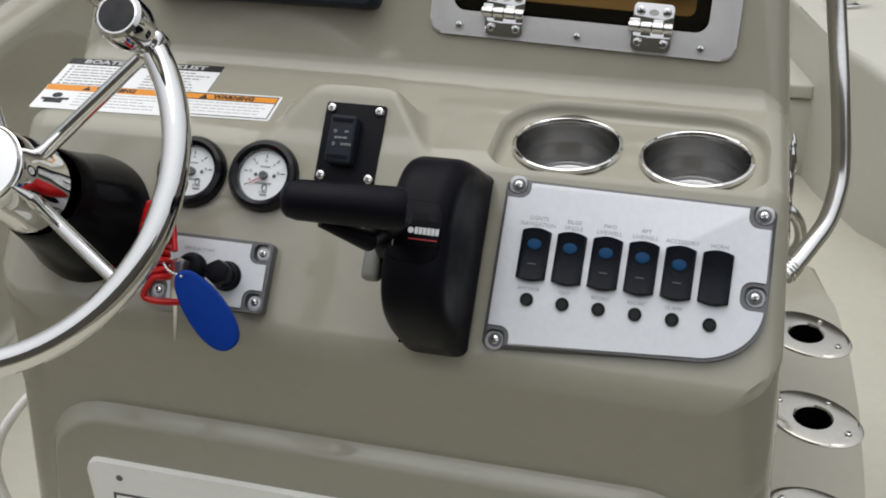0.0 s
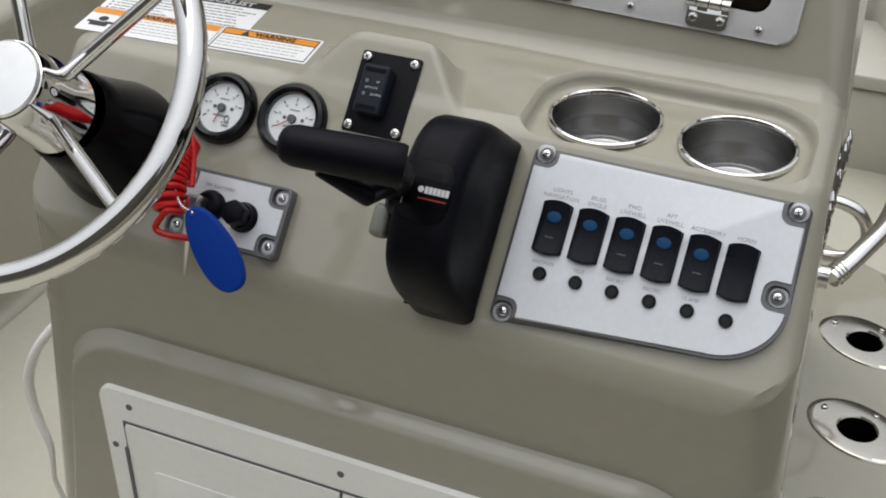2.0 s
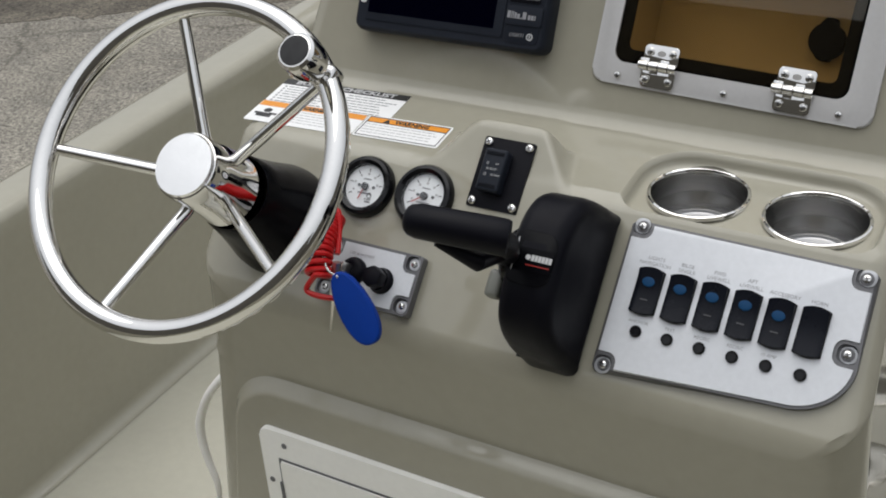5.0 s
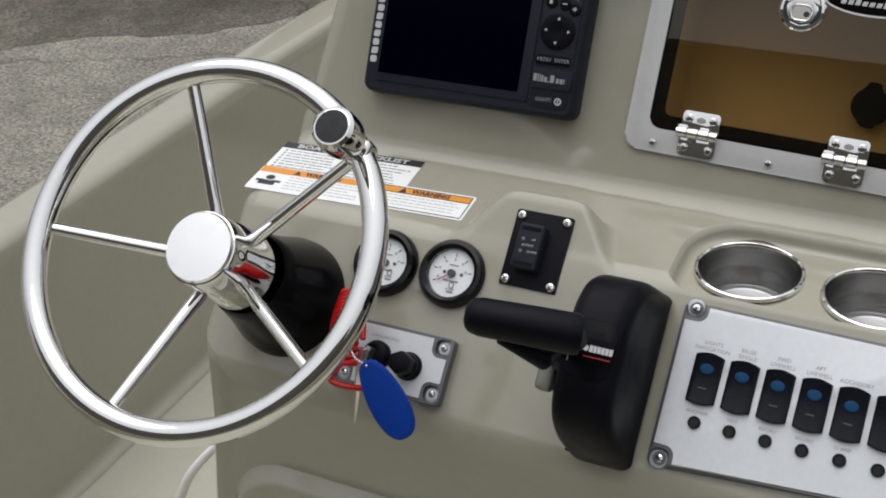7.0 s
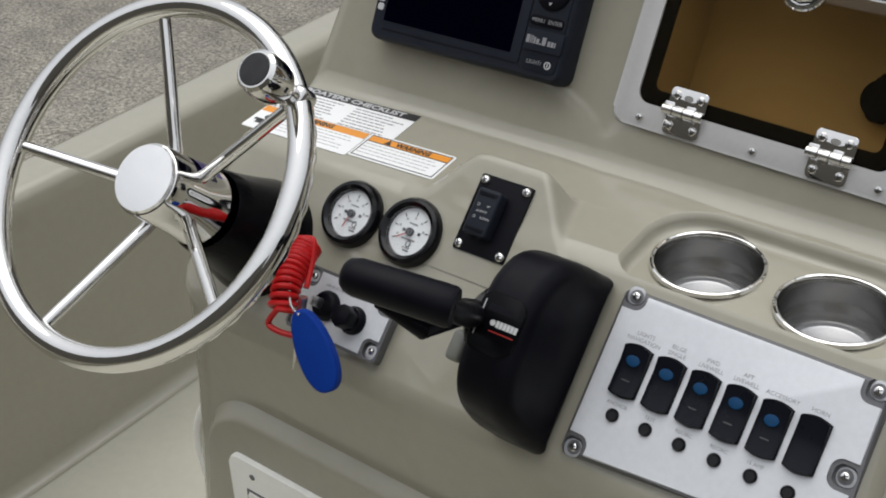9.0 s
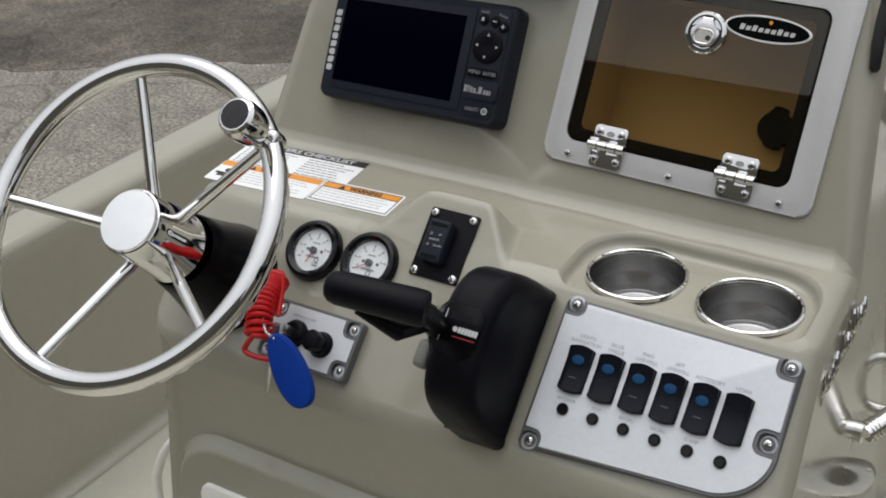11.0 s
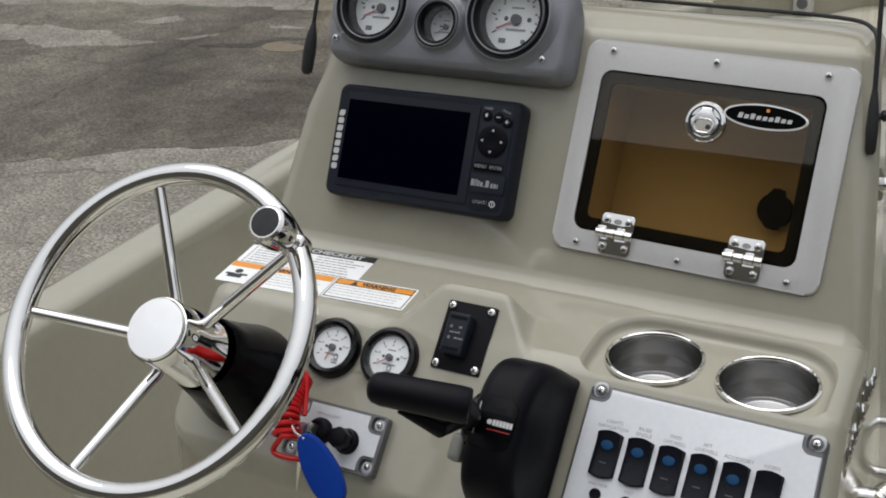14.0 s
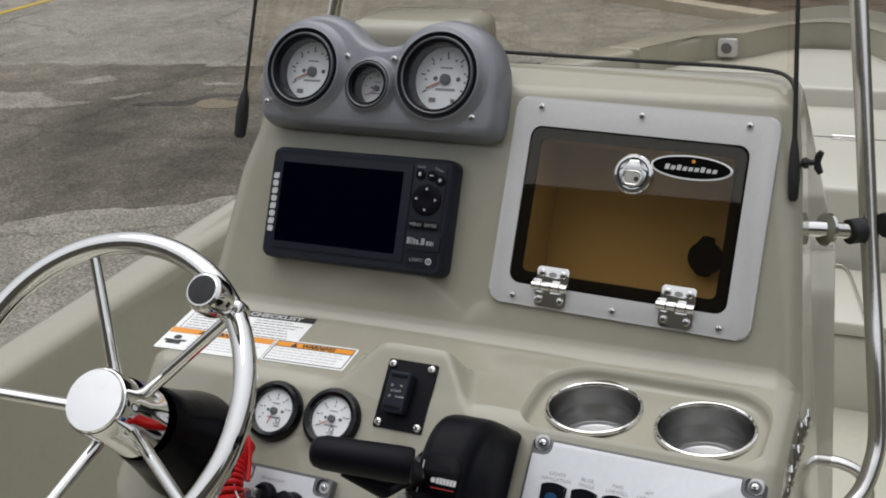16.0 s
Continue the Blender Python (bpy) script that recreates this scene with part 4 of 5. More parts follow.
def coil_cord():
    c = smooth_path([(-0.506, 0.942, 0.980), (-0.503, 0.926, 0.974), (-0.497, 0.905, 0.968), (-0.489, 0.886, 0.957), (-0.484, 0.874, 0.943)], 60)
    pts = []
    q = 0.0
    for k in range(0, len(c), 2):
        f = k / len(c)
        d = (c[min(k + 1, len(c) - 1)] - c[max(k - 1, 0)]).normalized()
        u = d.cross(Vector((1, 0, 0))).normalized()
        v = d.cross(u)
        q += 0.80 if f < 0.55 else 0.80 - 0.75 * (f - 0.55)
        r = 0.0135 - 0.001 * f
        pts.append(c[k] + r * (math.cos(q) * u + math.sin(q) * v))
    fine = smooth_path(pts, 3)
    fine += [Vector(w) for w in smooth_path([fine[-1], (-0.493, 0.862, 0.931), (-0.478, 0.862, 0.926), (-0.455, 0.872, 0.922)], 5)]
    top = smooth_path([(-0.477, 0.905, 0.957), (-0.486, 0.925, 0.972), (-0.492, 0.936, 0.984), (-0.499, 0.942, 0.990), pts[0]], 6)
    fine = top[:-1] + fine
    ob = part("coil_cord", tube(fine, 0.0033, 8), REDCORD, None)
    tagged(ob, "red coiled plastic lanyard cord hanging by the ignition", "coil cord")


coil_cord()


# ---- steering wheel ----
def steering_wheel():
    n = Vector((0.05, -0.72, 0.692)).normalized()
    up = (Vector((0, 0.692, 0.72)) - n * n.dot(Vector((0, 0.692, 0.72)))).normalized()
    m = Matrix((up.cross(n), up, n)).transposed().to_4x4()
    m.translation = (-0.601, 0.8165, 1.0888)
    t = thing("steering_wheel", m, "polished stainless five-spoke steering wheel with spinner knob", "steering wheel")
    R, r = 0.1835, 0.0128
    rim = [(R * math.cos(2 * math.pi * k / 96), R * math.sin(2 * math.pi * k / 96), 0) for k in range(96)]
    part("rim", tube(rim, r, 18, closed=True), CHROME, t)
    grip = []
    for k in range(288):
        a, wave = 2 * math.pi * k / 288, 0.5 + 0.5 * math.sin(48 * 2 * math.pi * k / 288)
        grip.append(((R + 0.001 + 0.0007 * wave) * math.cos(a), (R + 0.001 + 0.0007 * wave) * math.sin(a), -0.0125 - 0.0016 * wave))
    under = tube(grip, 0.0062, 10, closed=True)
    part("finger_grip", under, CHROME, t, "rippled finger grip under the rim")
    for a in SPOKES:
        c, s = math.cos(radians(a)), math.sin(radians(a))
        part("spoke", tube([(0.03 * c - 0.005, 0.03 * s, -0.056), (0.046 * c - 0.004, 0.046 * s, -0.053), (0.056 * c - 0.004, 0.056 * s, -0.049), (0.12 * c - 0.002, 0.12 * s, -0.026), ((R - 0.004) * c, (R - 0.004) * s, -0.004)], [0.0074, 0.0074, 0.0072, 0.0068, 0.0064], 14), CHROME, t)
    side = Matrix.Translation((-0.005, 0.0, 0.0))
    part("hub", revolve([(0, -0.011), (0.032, -0.0115), (0.0378, -0.014), (0.0392, -0.018), (0.0392, -0.042), (0.0400, -0.065), (0.0435, -0.105), (0.0435, -0.112)], 48, m=side), CHROME, t, "chrome hub with domed cap")
    part("cap", revolve([(0.0366, -0.0125), (0.0350, -0.0095), (0, -0.0078)], 48, m=side), CAPSTEEL, t, "satin centre cap")
    # Purple reflection on the hub, put in as a coloured band.
    band = revolve([(0.0398, -0.052), (0.0422, -0.084)], 48)
    bmesh.ops.delete(band, geom=[v for v in band.verts if math.atan2(v.co.y, v.co.x) < 0.9 or math.atan2(v.co.y, v.co.x) > 1.9], context="VERTS")
    part("sticker", band, PURPLE, t, "purple reflection painted on the hub as a band")
    a = radians(KNOB)
    c, s = math.cos(a), math.sin(a)
    kx, ky = R * c, R * s
    k = part("spinner_knob", revolve([(0.0105, 0.004), (0.0105, 0.018), (0.0135, 0.024), (0.0195, 0.034), (0.0218, 0.045), (0.0218, 0.060), (0.0205, 0.067), (0.0175, 0.0698), (0.0160, 0.0700)], 40, m=Matrix.Translation((kx, ky, 0.002))), CHROME, t, "chrome spinner knob")
    part("insert", revolve([(0.0163, 0.0692), (0.0155, 0.0710), (0, 0.0718)], 32, m=Matrix.Translation((kx, ky, 0.002))), RUBBER, k, "black rubber insert")
    part("clamp", box((R * c, R * s, -0.001), (0.027, 0.027, 0.029), 0.008, 3), CHROME, k)
    part("boot", revolve([(0.0445, -0.106), (0.0470, -0.111), (0.050, -0.13), (0.055, -0.155), (0.062, -0.185), (0.067, -0.203), (0.071, -0.235)], 48), BOOT, t, "black tilt helm boot")
    cx, cy, cz = m.inverted() @ Vector((-0.4289, 0.8359, 1.0677))
    part("clip", box((cx, cy, -0.020), (0.014, 0.020, 0.010), 0.003), BLACK, t, "small black clip under the rim")


SPOKES, KNOB = (113, 185.5, 258, 329.5, 41.5), 41.3
steering_wheel()


# ---- throttle ----
def throttle():
    t = thing("throttle_control", on_dash(-0.2185, 0), "black engine throttle control box with horizontal grip lever", "throttle")
    side = [(0.007, 0.0), (0.004, 0.055), (-0.005, 0.090), (-0.025, 0.110), (-0.052, 0.1195), (-0.090, 0.1205), (-0.124, 0.116), (-0.152, 0.098), (-0.168, 0.06), (-0.176, 0.0)]
    fine = smooth_path([Vector((a, b, 0)) for a, b in side], 3)
    fine += [fine[-1].lerp(fine[0], k / 8) for k in range(1, 8)]
    bm = dome([(p.x, p.y) for p in fine], -0.034, 0.036, 0.017, 6, both=True)
    bm.transform(Matrix(((0, 0, 1, 0), (1, 0, 0, 0), (0, 1, 0, 0), (0, 0, 0, 1))))
    for v in bm.verts:
        if v.co.x > 0.005:
            v.co.x -= 0.012 * max(0.0, v.co.z / 0.12)
    part("body", bm, BLACK, t)
    part("seam", box((-0.006, -0.1695, 0.03), (0.045, 0.004, 0.0015)), HOLE, t)
    part("label_plate", prism(rounded(-0.0275, -0.108, 0.0190, -0.052, (0.010, 0.014, 0.014, 0.010)), 0.1165, 0.1206, 0.0008), LABEL, t, "smooth black inset plate")
    part("label_band", prism(rounded(-0.0270, -0.0935, 0.0185, -0.0700, 0.001), 0.1195, 0.1211), LABEL, t, "matt black printed band")
    part("logo", prism(ellipse(-0.0080, -0.0795, 0.0028, 0.0028, 16), 0.1210, 0.1214), WHITEINK, t, "white printed disc")
    for k in range(6):
        part("logo", bars([(-0.0044 + 0.0038 * k, -0.0012 + 0.0038 * k, -0.0795, 0.0062)], 0.1214), WHITEINK, t, "white printed block")
    part("logo_line", bars([(-0.009, 0.017, -0.0872, 0.0011)], 0.1214), DARKRED, t, "thin red line")
    bm = bars([(-0.0232, -0.0222, -0.078, 0.034)], 0.1214)
    part("scale", prism(rounded(-0.0248, -0.081, -0.0206, -0.075, 0.002), 0.1204, 0.1216, bm=bm), WHITEINK, t, "white position scale")
    inv = t.matrix_basis.inverted()
    gl, gr = inv @ Vector((-0.293, 0.771, 1.112)), inv @ Vector((-0.201, 0.801, 1.096))
    d = (gr - gl)
    pts = [gl + d * f for f in (0.0, 0.02, 0.06, 0.14, 0.5, 0.86, 0.97, 1.0)]
    part("grip", tube(pts, [0.006, 0.011, 0.0145, 0.0165, 0.0172, 0.0178, 0.0176, 0.0162], 16), BLACK, t, "black rubber grip", smooth=30)
    hub = Vector((-0.040, -0.078, 0.082))
    part("arm", tube([gl + d * 0.30 + Vector((0, -0.014, -0.012)), gl + d * 0.65 + Vector((0, -0.022, -0.03)), hub.lerp(gl + d * 0.8, 0.45), hub + Vector((-0.002, 0, 0.012)), hub], [0.004, 0.009, 0.012, 0.015, 0.016], 14), BLACK, t)
    part("stem", tube([gl + d * 0.9, gl + d * 0.93 + Vector((-0.006, 0, -0.03)), hub + Vector((-0.002, 0, 0.01))], [0.011, 0.011, 0.012], 12), BLACK, t)
    part("pivot", revolve([(0.026, -0.008), (0.026, 0.006), (0.022, 0.010), (0, 0.010)], 28, m=Matrix.Translation((-0.032, -0.078, 0.080)) @ Matrix.Rotation(radians(-90), 4, "Y") @ Matrix.Scale(1.25, 4)), GLOSSBLACK, t, "glossy round pivot cover")
    part("release_button", box((-0.0470, -0.110, 0.090), (0.017, 0.030, 0.018), 0.005), BUTTONGREY, t, "translucent grey release button")


throttle()


# ---- stickers ----
def sticker(name, label, x0, y0, x1, y1, turn, draw):
    cx, cy = (x0 + x1) / 2, (y0 + y1) / 2
    t = thing(name, on_ledge(cx, cy, 0.0004) @ Matrix.Rotation(radians(turn), 4, "Z"), label, "sticker", "stickers on the ledge")
    w, h = x1 - x0, y1 - y0
    part("paper", prism(rounded(-w / 2, -h / 2, w / 2, h / 2, 0.003), 0.0, 0.0005), PAPER, t)
    draw(t, w, h)


def words(t, rng, x0, x1, y, h=0.0016, ink=None):
    """A line of fine print."""
    rows, x = [], x0
    while x < x1:
        w = rng.uniform(0.004, 0.012)
        rows.append((x, min(x + w, x1), y, h))
        x += w + 0.0016
    part("print", bars(rows, 0.0007), ink or PALEINK, t)


def draw_checklist(t, w, h):
    part("header", box((0, h / 2 - 0.0065, 0.0006), (w, 0.013, 0.0004)), INK, t, "black header band")
    letters("lettering", "BOATERS CHECKLIST", 0.0115, 0, h / 2 - 0.0068, 0.0010, WHITEINK, t, width=w * 0.8, bold=0.0004)
    rng = random.Random(3)
    for k in range(7):
        y = h / 2 - 0.0185 - 0.0061 * k
        words(t, rng, -w / 2 + 0.014, -0.004 - rng.random() * 0.015, y)
        words(t, rng, 0.012, w / 2 - 0.008 - rng.random() * 0.02, y)
        part("tick", box((-w / 2 + 0.009, y, 0.0007), (0.003, 0.003, 0.0003)), PALEINK, t)


def draw_warning(big):
    def draw(t, w, h):
        band, low = (0.0115, 0.0) if big else (0.0125, 0.0024)
        part("header", box((0, h / 2 - band / 2 - (0.001 if big else 0.0035), 0.0006), (w - (0.002 if big else 0.0076), band - (0.0 if big else 0.0022), 0.0004)), ORANGE, t, "orange warning band")
        letters("lettering", "WARNING", 0.0105, 0.006, h / 2 - band / 2 - (0.0012 if big else 0.0036), 0.0010, INK, t, width=0.048, bold=0.0004)
        tri = prism([(-0.034, h / 2 - band + 0.0008 - low), (-0.024, h / 2 - band + 0.0008 - low), (-0.029, h / 2 - 0.002 - low)], 0.0007, 0.0010)
        part("triangle", tri, INK, t)
        rng = random.Random(7)
        x0 = -w / 2 + (0.046 if big else 0.006)
        for k in range(5 if big else 4):
            y = h / 2 - band - low - 0.0055 - 0.0060 * k
            words(t, rng, x0, w / 2 - 0.007 - rng.random() * 0.03, y, 0.0011, FAINTINK)
        if not big:
            for c, s in (((0, h / 2 - 0.0034, 0.0007), (w - 0.006, 0.0010, 0.0005)), ((0, -h / 2 + 0.0034, 0.0007), (w - 0.006, 0.0010, 0.0005)), ((-w / 2 + 0.0034, 0, 0.0007), (0.0010, h - 0.006, 0.0005)), ((w / 2 - 0.0034, 0, 0.0007), (0.0010, h - 0.006, 0.0005)), ((0, h / 2 - 0.0152, 0.0007), (w - 0.007, 0.0009, 0.0005))):
                part("border", box(c, s), INK, t)
        if big:
            fig = prism(ellipse(-w / 2 + 0.022, 0.002, 0.006, 0.005, 14), 0.0006, 0.0009)
            fig = box((-w / 2 + 0.022, -0.009, 0.0007), (0.022, 0.009, 0.0003), bm=fig)
            fig = box((-w / 2 + 0.012, -0.006, 0.0007), (0.012, 0.004, 0.0003), bm=fig)
            part("pictogram", box((-w / 2 + 0.033, -0.005, 0.0007), (0.012, 0.004, 0.0003), bm=fig), INK, t, "dark blot of a pictogram")
    return draw


sticker("checklist_sticker", "white checklist sticker with black header on the ledge", -0.724, 1.113, -0.534, 1.170, 2.5, draw_checklist)
sticker("warning_sticker", "white warning sticker with orange band and pictogram", -0.7225, 1.062, -0.5625, 1.112, 2.5, draw_warning(True))
sticker("warning_sticker", "small white warning sticker with orange band", -0.5615, 1.0715, -0.4425, 1.1205, 2.3, draw_warning(False))


# ---- glovebox hatch ----
def hatch():
    t = thing("glovebox_hatch", on_face(-0.133, 0.121) @ Matrix.Rotation(radians(-1.75), 4, "Z") @ Matrix.Translation((0.132, -0.1203, 0)), "light grey framed glovebox hatch with smoked acrylic door", "hatch")
    outer = rounded(-0.2955, -0.008, 0.0315, 0.2520, 0.015)
    inner = rounded(-0.2715, 0.0185, 0.001, 0.216, 0.014)
    fr = part("frame", prism(outer, -0.001, 0.005, 0.003), FRAMEGREY, t)
    cut(fr, [prism(inner, -0.02, 0.05)])
    fr.parent = t
    seal = part("seal", prism(rounded(-0.2725, 0.0175, 0.002, 0.217, 0.014), -0.002, 0.002, 0.001), HOLE, t, "black rubber seal")
    cut(seal, [prism(rounded(-0.2575, 0.0345, -0.0145, 0.2015, 0.008), -0.02, 0.05)])
    pane = part("pane", prism(rounded(-0.269, 0.0205, -0.0015, 0.2135, 0.013), 0.0045, 0.0062), SMOKED, t, "smoked brown acrylic pane")
    pane.visible_shadow = False
    x0, x1, y0, y1, d = -0.2615, -0.009, 0.028, 0.208, -0.096
    bm = bmesh.new()
    vs = {(a, b, c): bm.verts.new((x, y, z)) for a, x in enumerate((x0, x1)) for b, y in enumerate((y0, y1)) for c, z in enumerate((-0.003, d))}
    for q in (((0, 0), (1, 0)), ((1, 0), (1, 1)), ((1, 1), (0, 1)), ((0, 1), (0, 0))):
        (a, b), (c, e) = q
        bm.faces.new((vs[a, b, 0], vs[c, e, 0], vs[c, e, 1], vs[a, b, 1]))
    bm.faces.new((vs[0, 0, 1], vs[1, 0, 1], vs[1, 1, 1], vs[0, 1, 1]))
    part("box", bm, BROWN, t, "tan brown inner box")
    part("socket", prism([(-0.0525 + (0.0205 + (0.005 if abs(math.sin(q)) > 0.93 else 0.0)) * math.cos(q), 0.0850 + (0.0205 + (0.006 if math.sin(q) > 0.93 else 0.003 if math.sin(q) < -0.93 else 0.0)) * math.sin(q)) for q in [math.pi * k / 24 for k in range(48)]], -0.0955, -0.078, 0.002), HOLE, t, "round black socket inside the box")
    for x in (-0.2125, -0.0555):
        h = part("hinge", prism(rounded(x - 0.0205, -0.0055, x + 0.0205, 0.0165, (0.005, 0.005, 0.001, 0.001)), 0.005, 0.0078, 0.0008), CHROME, t, "polished hinge")
        part("leaf", prism(rounded(x - 0.0210, 0.0215, x + 0.0210, 0.0440, (0.001, 0.001, 0.005, 0.005)), 0.0062, 0.0090, 0.0008), CHROME, h)
        for k, (xa, xb) in enumerate(((-0.0245, -0.0126), (-0.0120, -0.0006), (0.0, 0.0114), (0.0120, 0.0212))):
            part("knuckle", tube([(x + xa, 0.019, 0.0105), (x + xa + 0.0006, 0.019, 0.0105), (x + xb - 0.0006, 0.019, 0.0105), (x + xb, 0.019, 0.0105)], [0.0046, 0.0054, 0.0054, 0.0046], 16), CHROME, h)
            reach = 0.0125 if k % 2 else 0.0255
            part("tongue", box((x + (xa + xb) / 2, (0.019 + reach) / 2, 0.0082), (xb - xa - 0.001, abs(reach - 0.019) + 0.004, 0.0030), 0.0008, 2), CHROME, h)
        part("stamp", prism(ellipse(x, 0.0345, 0.0052, 0.0032, 20), 0.0088, 0.0092), BRUSHED, h, "oval stamp")
        for dx in (-0.0135, 0.0135):
            screw(h, x + dx, 0.0035, 0.0078, 0.0047, tilt=dx * 40)
            screw(h, x + dx, 0.0355, 0.0090, 0.0047, tilt=0.4)
    for x in (-0.262, -0.133, -0.004):
        screw(t, x, 0.0025, 0.005, 0.0045)
        screw(t, x, 0.2395, 0.005, 0.0045)
    lx, ly = -0.132, 0.1685
    la = part("latch", revolve([(0.0242, 0.006), (0.0242, 0.009), (0.0225, 0.0108), (0.0200, 0.0112), (0.0185, 0.0100), (0, 0.0096)], 40, m=Matrix.Translation((lx, ly, 0))), CHROME, t, "round chrome pull latch")
    part("ring_groove", revolve([(0.0198, 0.0114), (0.0192, 0.0120), (0.0184, 0.0114)], 40, m=Matrix.Translation((lx, ly, 0))), INK, la, "dark groove in the latch ring")
    flask = [(0.0072, 0.0172), (0.0062, 0.0115), (0.0085, 0.0075), (0.0150, 0.0050), (0.0170, 0.0010), (0.0158, -0.0060), (0.0112, -0.0128), (0.0, -0.0162)]
    flask = flask + [(-x, y) for x, y in flask[-2::-1]]
    part("recess", prism([(lx + x * 1.13, ly + y * 1.08) for x, y in flask], 0.0094, 0.0106), INK, la, "dark outline of the pull")
    part("pull", prism([(lx + x, ly + y) for x, y in flask], 0.0096, 0.0124, 0.0016), CAPSTEEL, la, "flask-shaped steel pull")
    hole = prism(rounded(lx - 0.0108, ly - 0.0128, lx + 0.0108, ly + 0.0030, 0.0068), 0.0110, 0.0128)
    part("finger_hole", hole, FLANGE, la, "dull finger hole of the pull")
    part("hole_rim", tube([(x, y, 0.0127) for x, y in rounded(lx - 0.0108, ly - 0.0128, lx + 0.0108, ly + 0.0030, 0.0068)], 0.0011, 8, closed=True), CHROME, la, "bright rim of the finger hole")
    part("pin", prism(ellipse(lx + 0.0055, ly - 0.0060, 0.0032, 0.0030, 12), 0.0126, 0.0132), INK, la)
    em = part("emblem", prism(ellipse(-0.064, 0.1835, 0.049, 0.0145, 40), 0.006, 0.0085, 0.001), PAPER, t, "oval emblem, silver rim on black")
    part("field", prism(ellipse(-0.064, 0.1835, 0.0465, 0.0125, 40), 0.0084, 0.0089), HOLE, em)
    for k in range(9):
        x, hh = -0.0955 + 0.0071 * k, (0.0062 if k in (0, 2, 6) else 0.0046)
        part("logo", prism([(x, 0.1793), (x + 0.0050, 0.1793), (x + 0.0062, 0.1793 + hh), (x + 0.0012, 0.1793 + hh)], 0.0088, 0.0091), WHITEINK, em, "white slanted block")
    part("star", prism(ellipse(-0.062, 0.191, 0.0022, 0.0022, 8), 0.0088, 0.0091), ORANGE, em)


hatch()


# ---- chart plotter ----
def plotter():
    t = thing("chart_plotter", on_face(0, 0), "slate black chart plotter with dark screen and button column", "chart plotter")
    x0, x1, y0, y1, d = -0.631, -0.357, 0.0125, 0.166, 0.030
    low = rounded(x0 + 0.004, y0 + 0.004, x1, y1, 0.012, 5)
    case = bmesh.new()
    rings = [[case.verts.new((x, y, z)) for x, y in inset(low, o)] for o, z in ((0.0, 0.0), (-0.001, 0.012), (0.0, d - 0.006), (0.0018, d - 0.002), (0.0045, d))]
    for a, b in zip(rings, rings[1:]):
        for k in range(len(a)):
            case.faces.new((a[k], a[(k + 1) % len(a)], b[(k + 1) % len(a)], b[k]))
    case.faces.new(rings[0][::-1])
    case.faces.new(rings[-1])
    part("case", case, NAVYBLACK, t)
    part("screen_bezel", prism(rounded(x0 + 0.021, 0.030, -0.413, y1 - 0.010, 0.003), d - 0.001, d + 0.0014, 0.0010), NAVYBLACK, t)
    part("screen", prism(rounded(-0.607, 0.0395, -0.4255, 0.1455, 0.001), d + 0.001, d + 0.0018), SCREEN, t, "dark glossy screen")
    for k in range(8):
        part("logo", prism(rounded(x0 + 0.0105, 0.0505 + 0.0102 * k, x0 + 0.0190, 0.0585 + 0.0102 * k, (0.0008, 0.0032, 0.0008, 0.0032) if k % 2 else 0.0026), d - 0.0005, d + 0.0006), WHITEINK, t, "white upright row of blocks")
    bx = -0.389
    part("button_column", prism(rounded(bx - 0.022, 0.026, bx + 0.024, y1 - 0.007, 0.006), d - 0.001, d + 0.001, 0.0008), NAVYBLACK, t)
    pad = part("cursor_pad", revolve([(0.0205, d), (0.0205, d + 0.003), (0.017, d + 0.0045), (0.008, d + 0.003), (0, d + 0.003)], 32, m=Matrix.Translation((bx, 0.1128, 0))), BLACK, t, "round black cursor pad")
    for k in range(4):
        a = k * math.pi / 2
        tip = [(bx + 0.0135 * math.cos(a) + 0.0022 * math.cos(a + q), 0.1128 + 0.0135 * math.sin(a) + 0.0022 * math.sin(a + q)) for q in (0.0, 2.2, -2.2)]
        part("arrow", prism(tip, d + 0.0034, d + 0.0044), WHITEINK, pad, "small white arrow")
    for dx, dy, kind in ((-0.0125, 0.1445, "page"), (0.0040, 0.1435, "minus"), (0.0165, 0.1385, "plus")):
        b = part("button", revolve([(0.0068, d), (0.0068, d + 0.0025), (0.0055, d + 0.0035), (0, d + 0.0037)], 18, m=Matrix.Translation((bx + dx, dy, 0))), BLACK, t)
        x = bx + dx
        sign = bars([(x - 0.0018, x + 0.0014, dy, 0.0042)] if kind == "page" else [(x - 0.0027, x + 0.0027, dy, 0.0012)], d + 0.0039)
        part("sign", bars([(x - 0.0006, x + 0.0006, dy, 0.0050)], d + 0.0040, sign) if kind == "plus" else sign, WHITEINK, b)
    part("button_bar", prism(rounded(bx - 0.021, 0.0745, bx + 0.021, 0.0855, 0.003), d, d + 0.0022, 0.0008), BLACK, t)
    for dx, w in ((-0.0105, "MENU"), (0.0110, "ENTER")):
        letters("lettering", w, 0.0060, bx + dx, 0.0800, d + 0.0024, PALEINK, t)
    letters("lettering", "PAGES", 0.0042, bx - 0.0125, 0.1535, d + 0.0012, PALEINK, t)
    letters("lettering", "ZOOM", 0.0042, bx + 0.0125, 0.1515, d + 0.0012, PALEINK, t, turn=-18)
    b = part("name_plate", prism(rounded(bx - 0.0215, 0.0475, bx + 0.0265, 0.0705, 0.002), d, d + 0.0024, 0.0010), NAVYBLACK, t, "raised slate name plate")
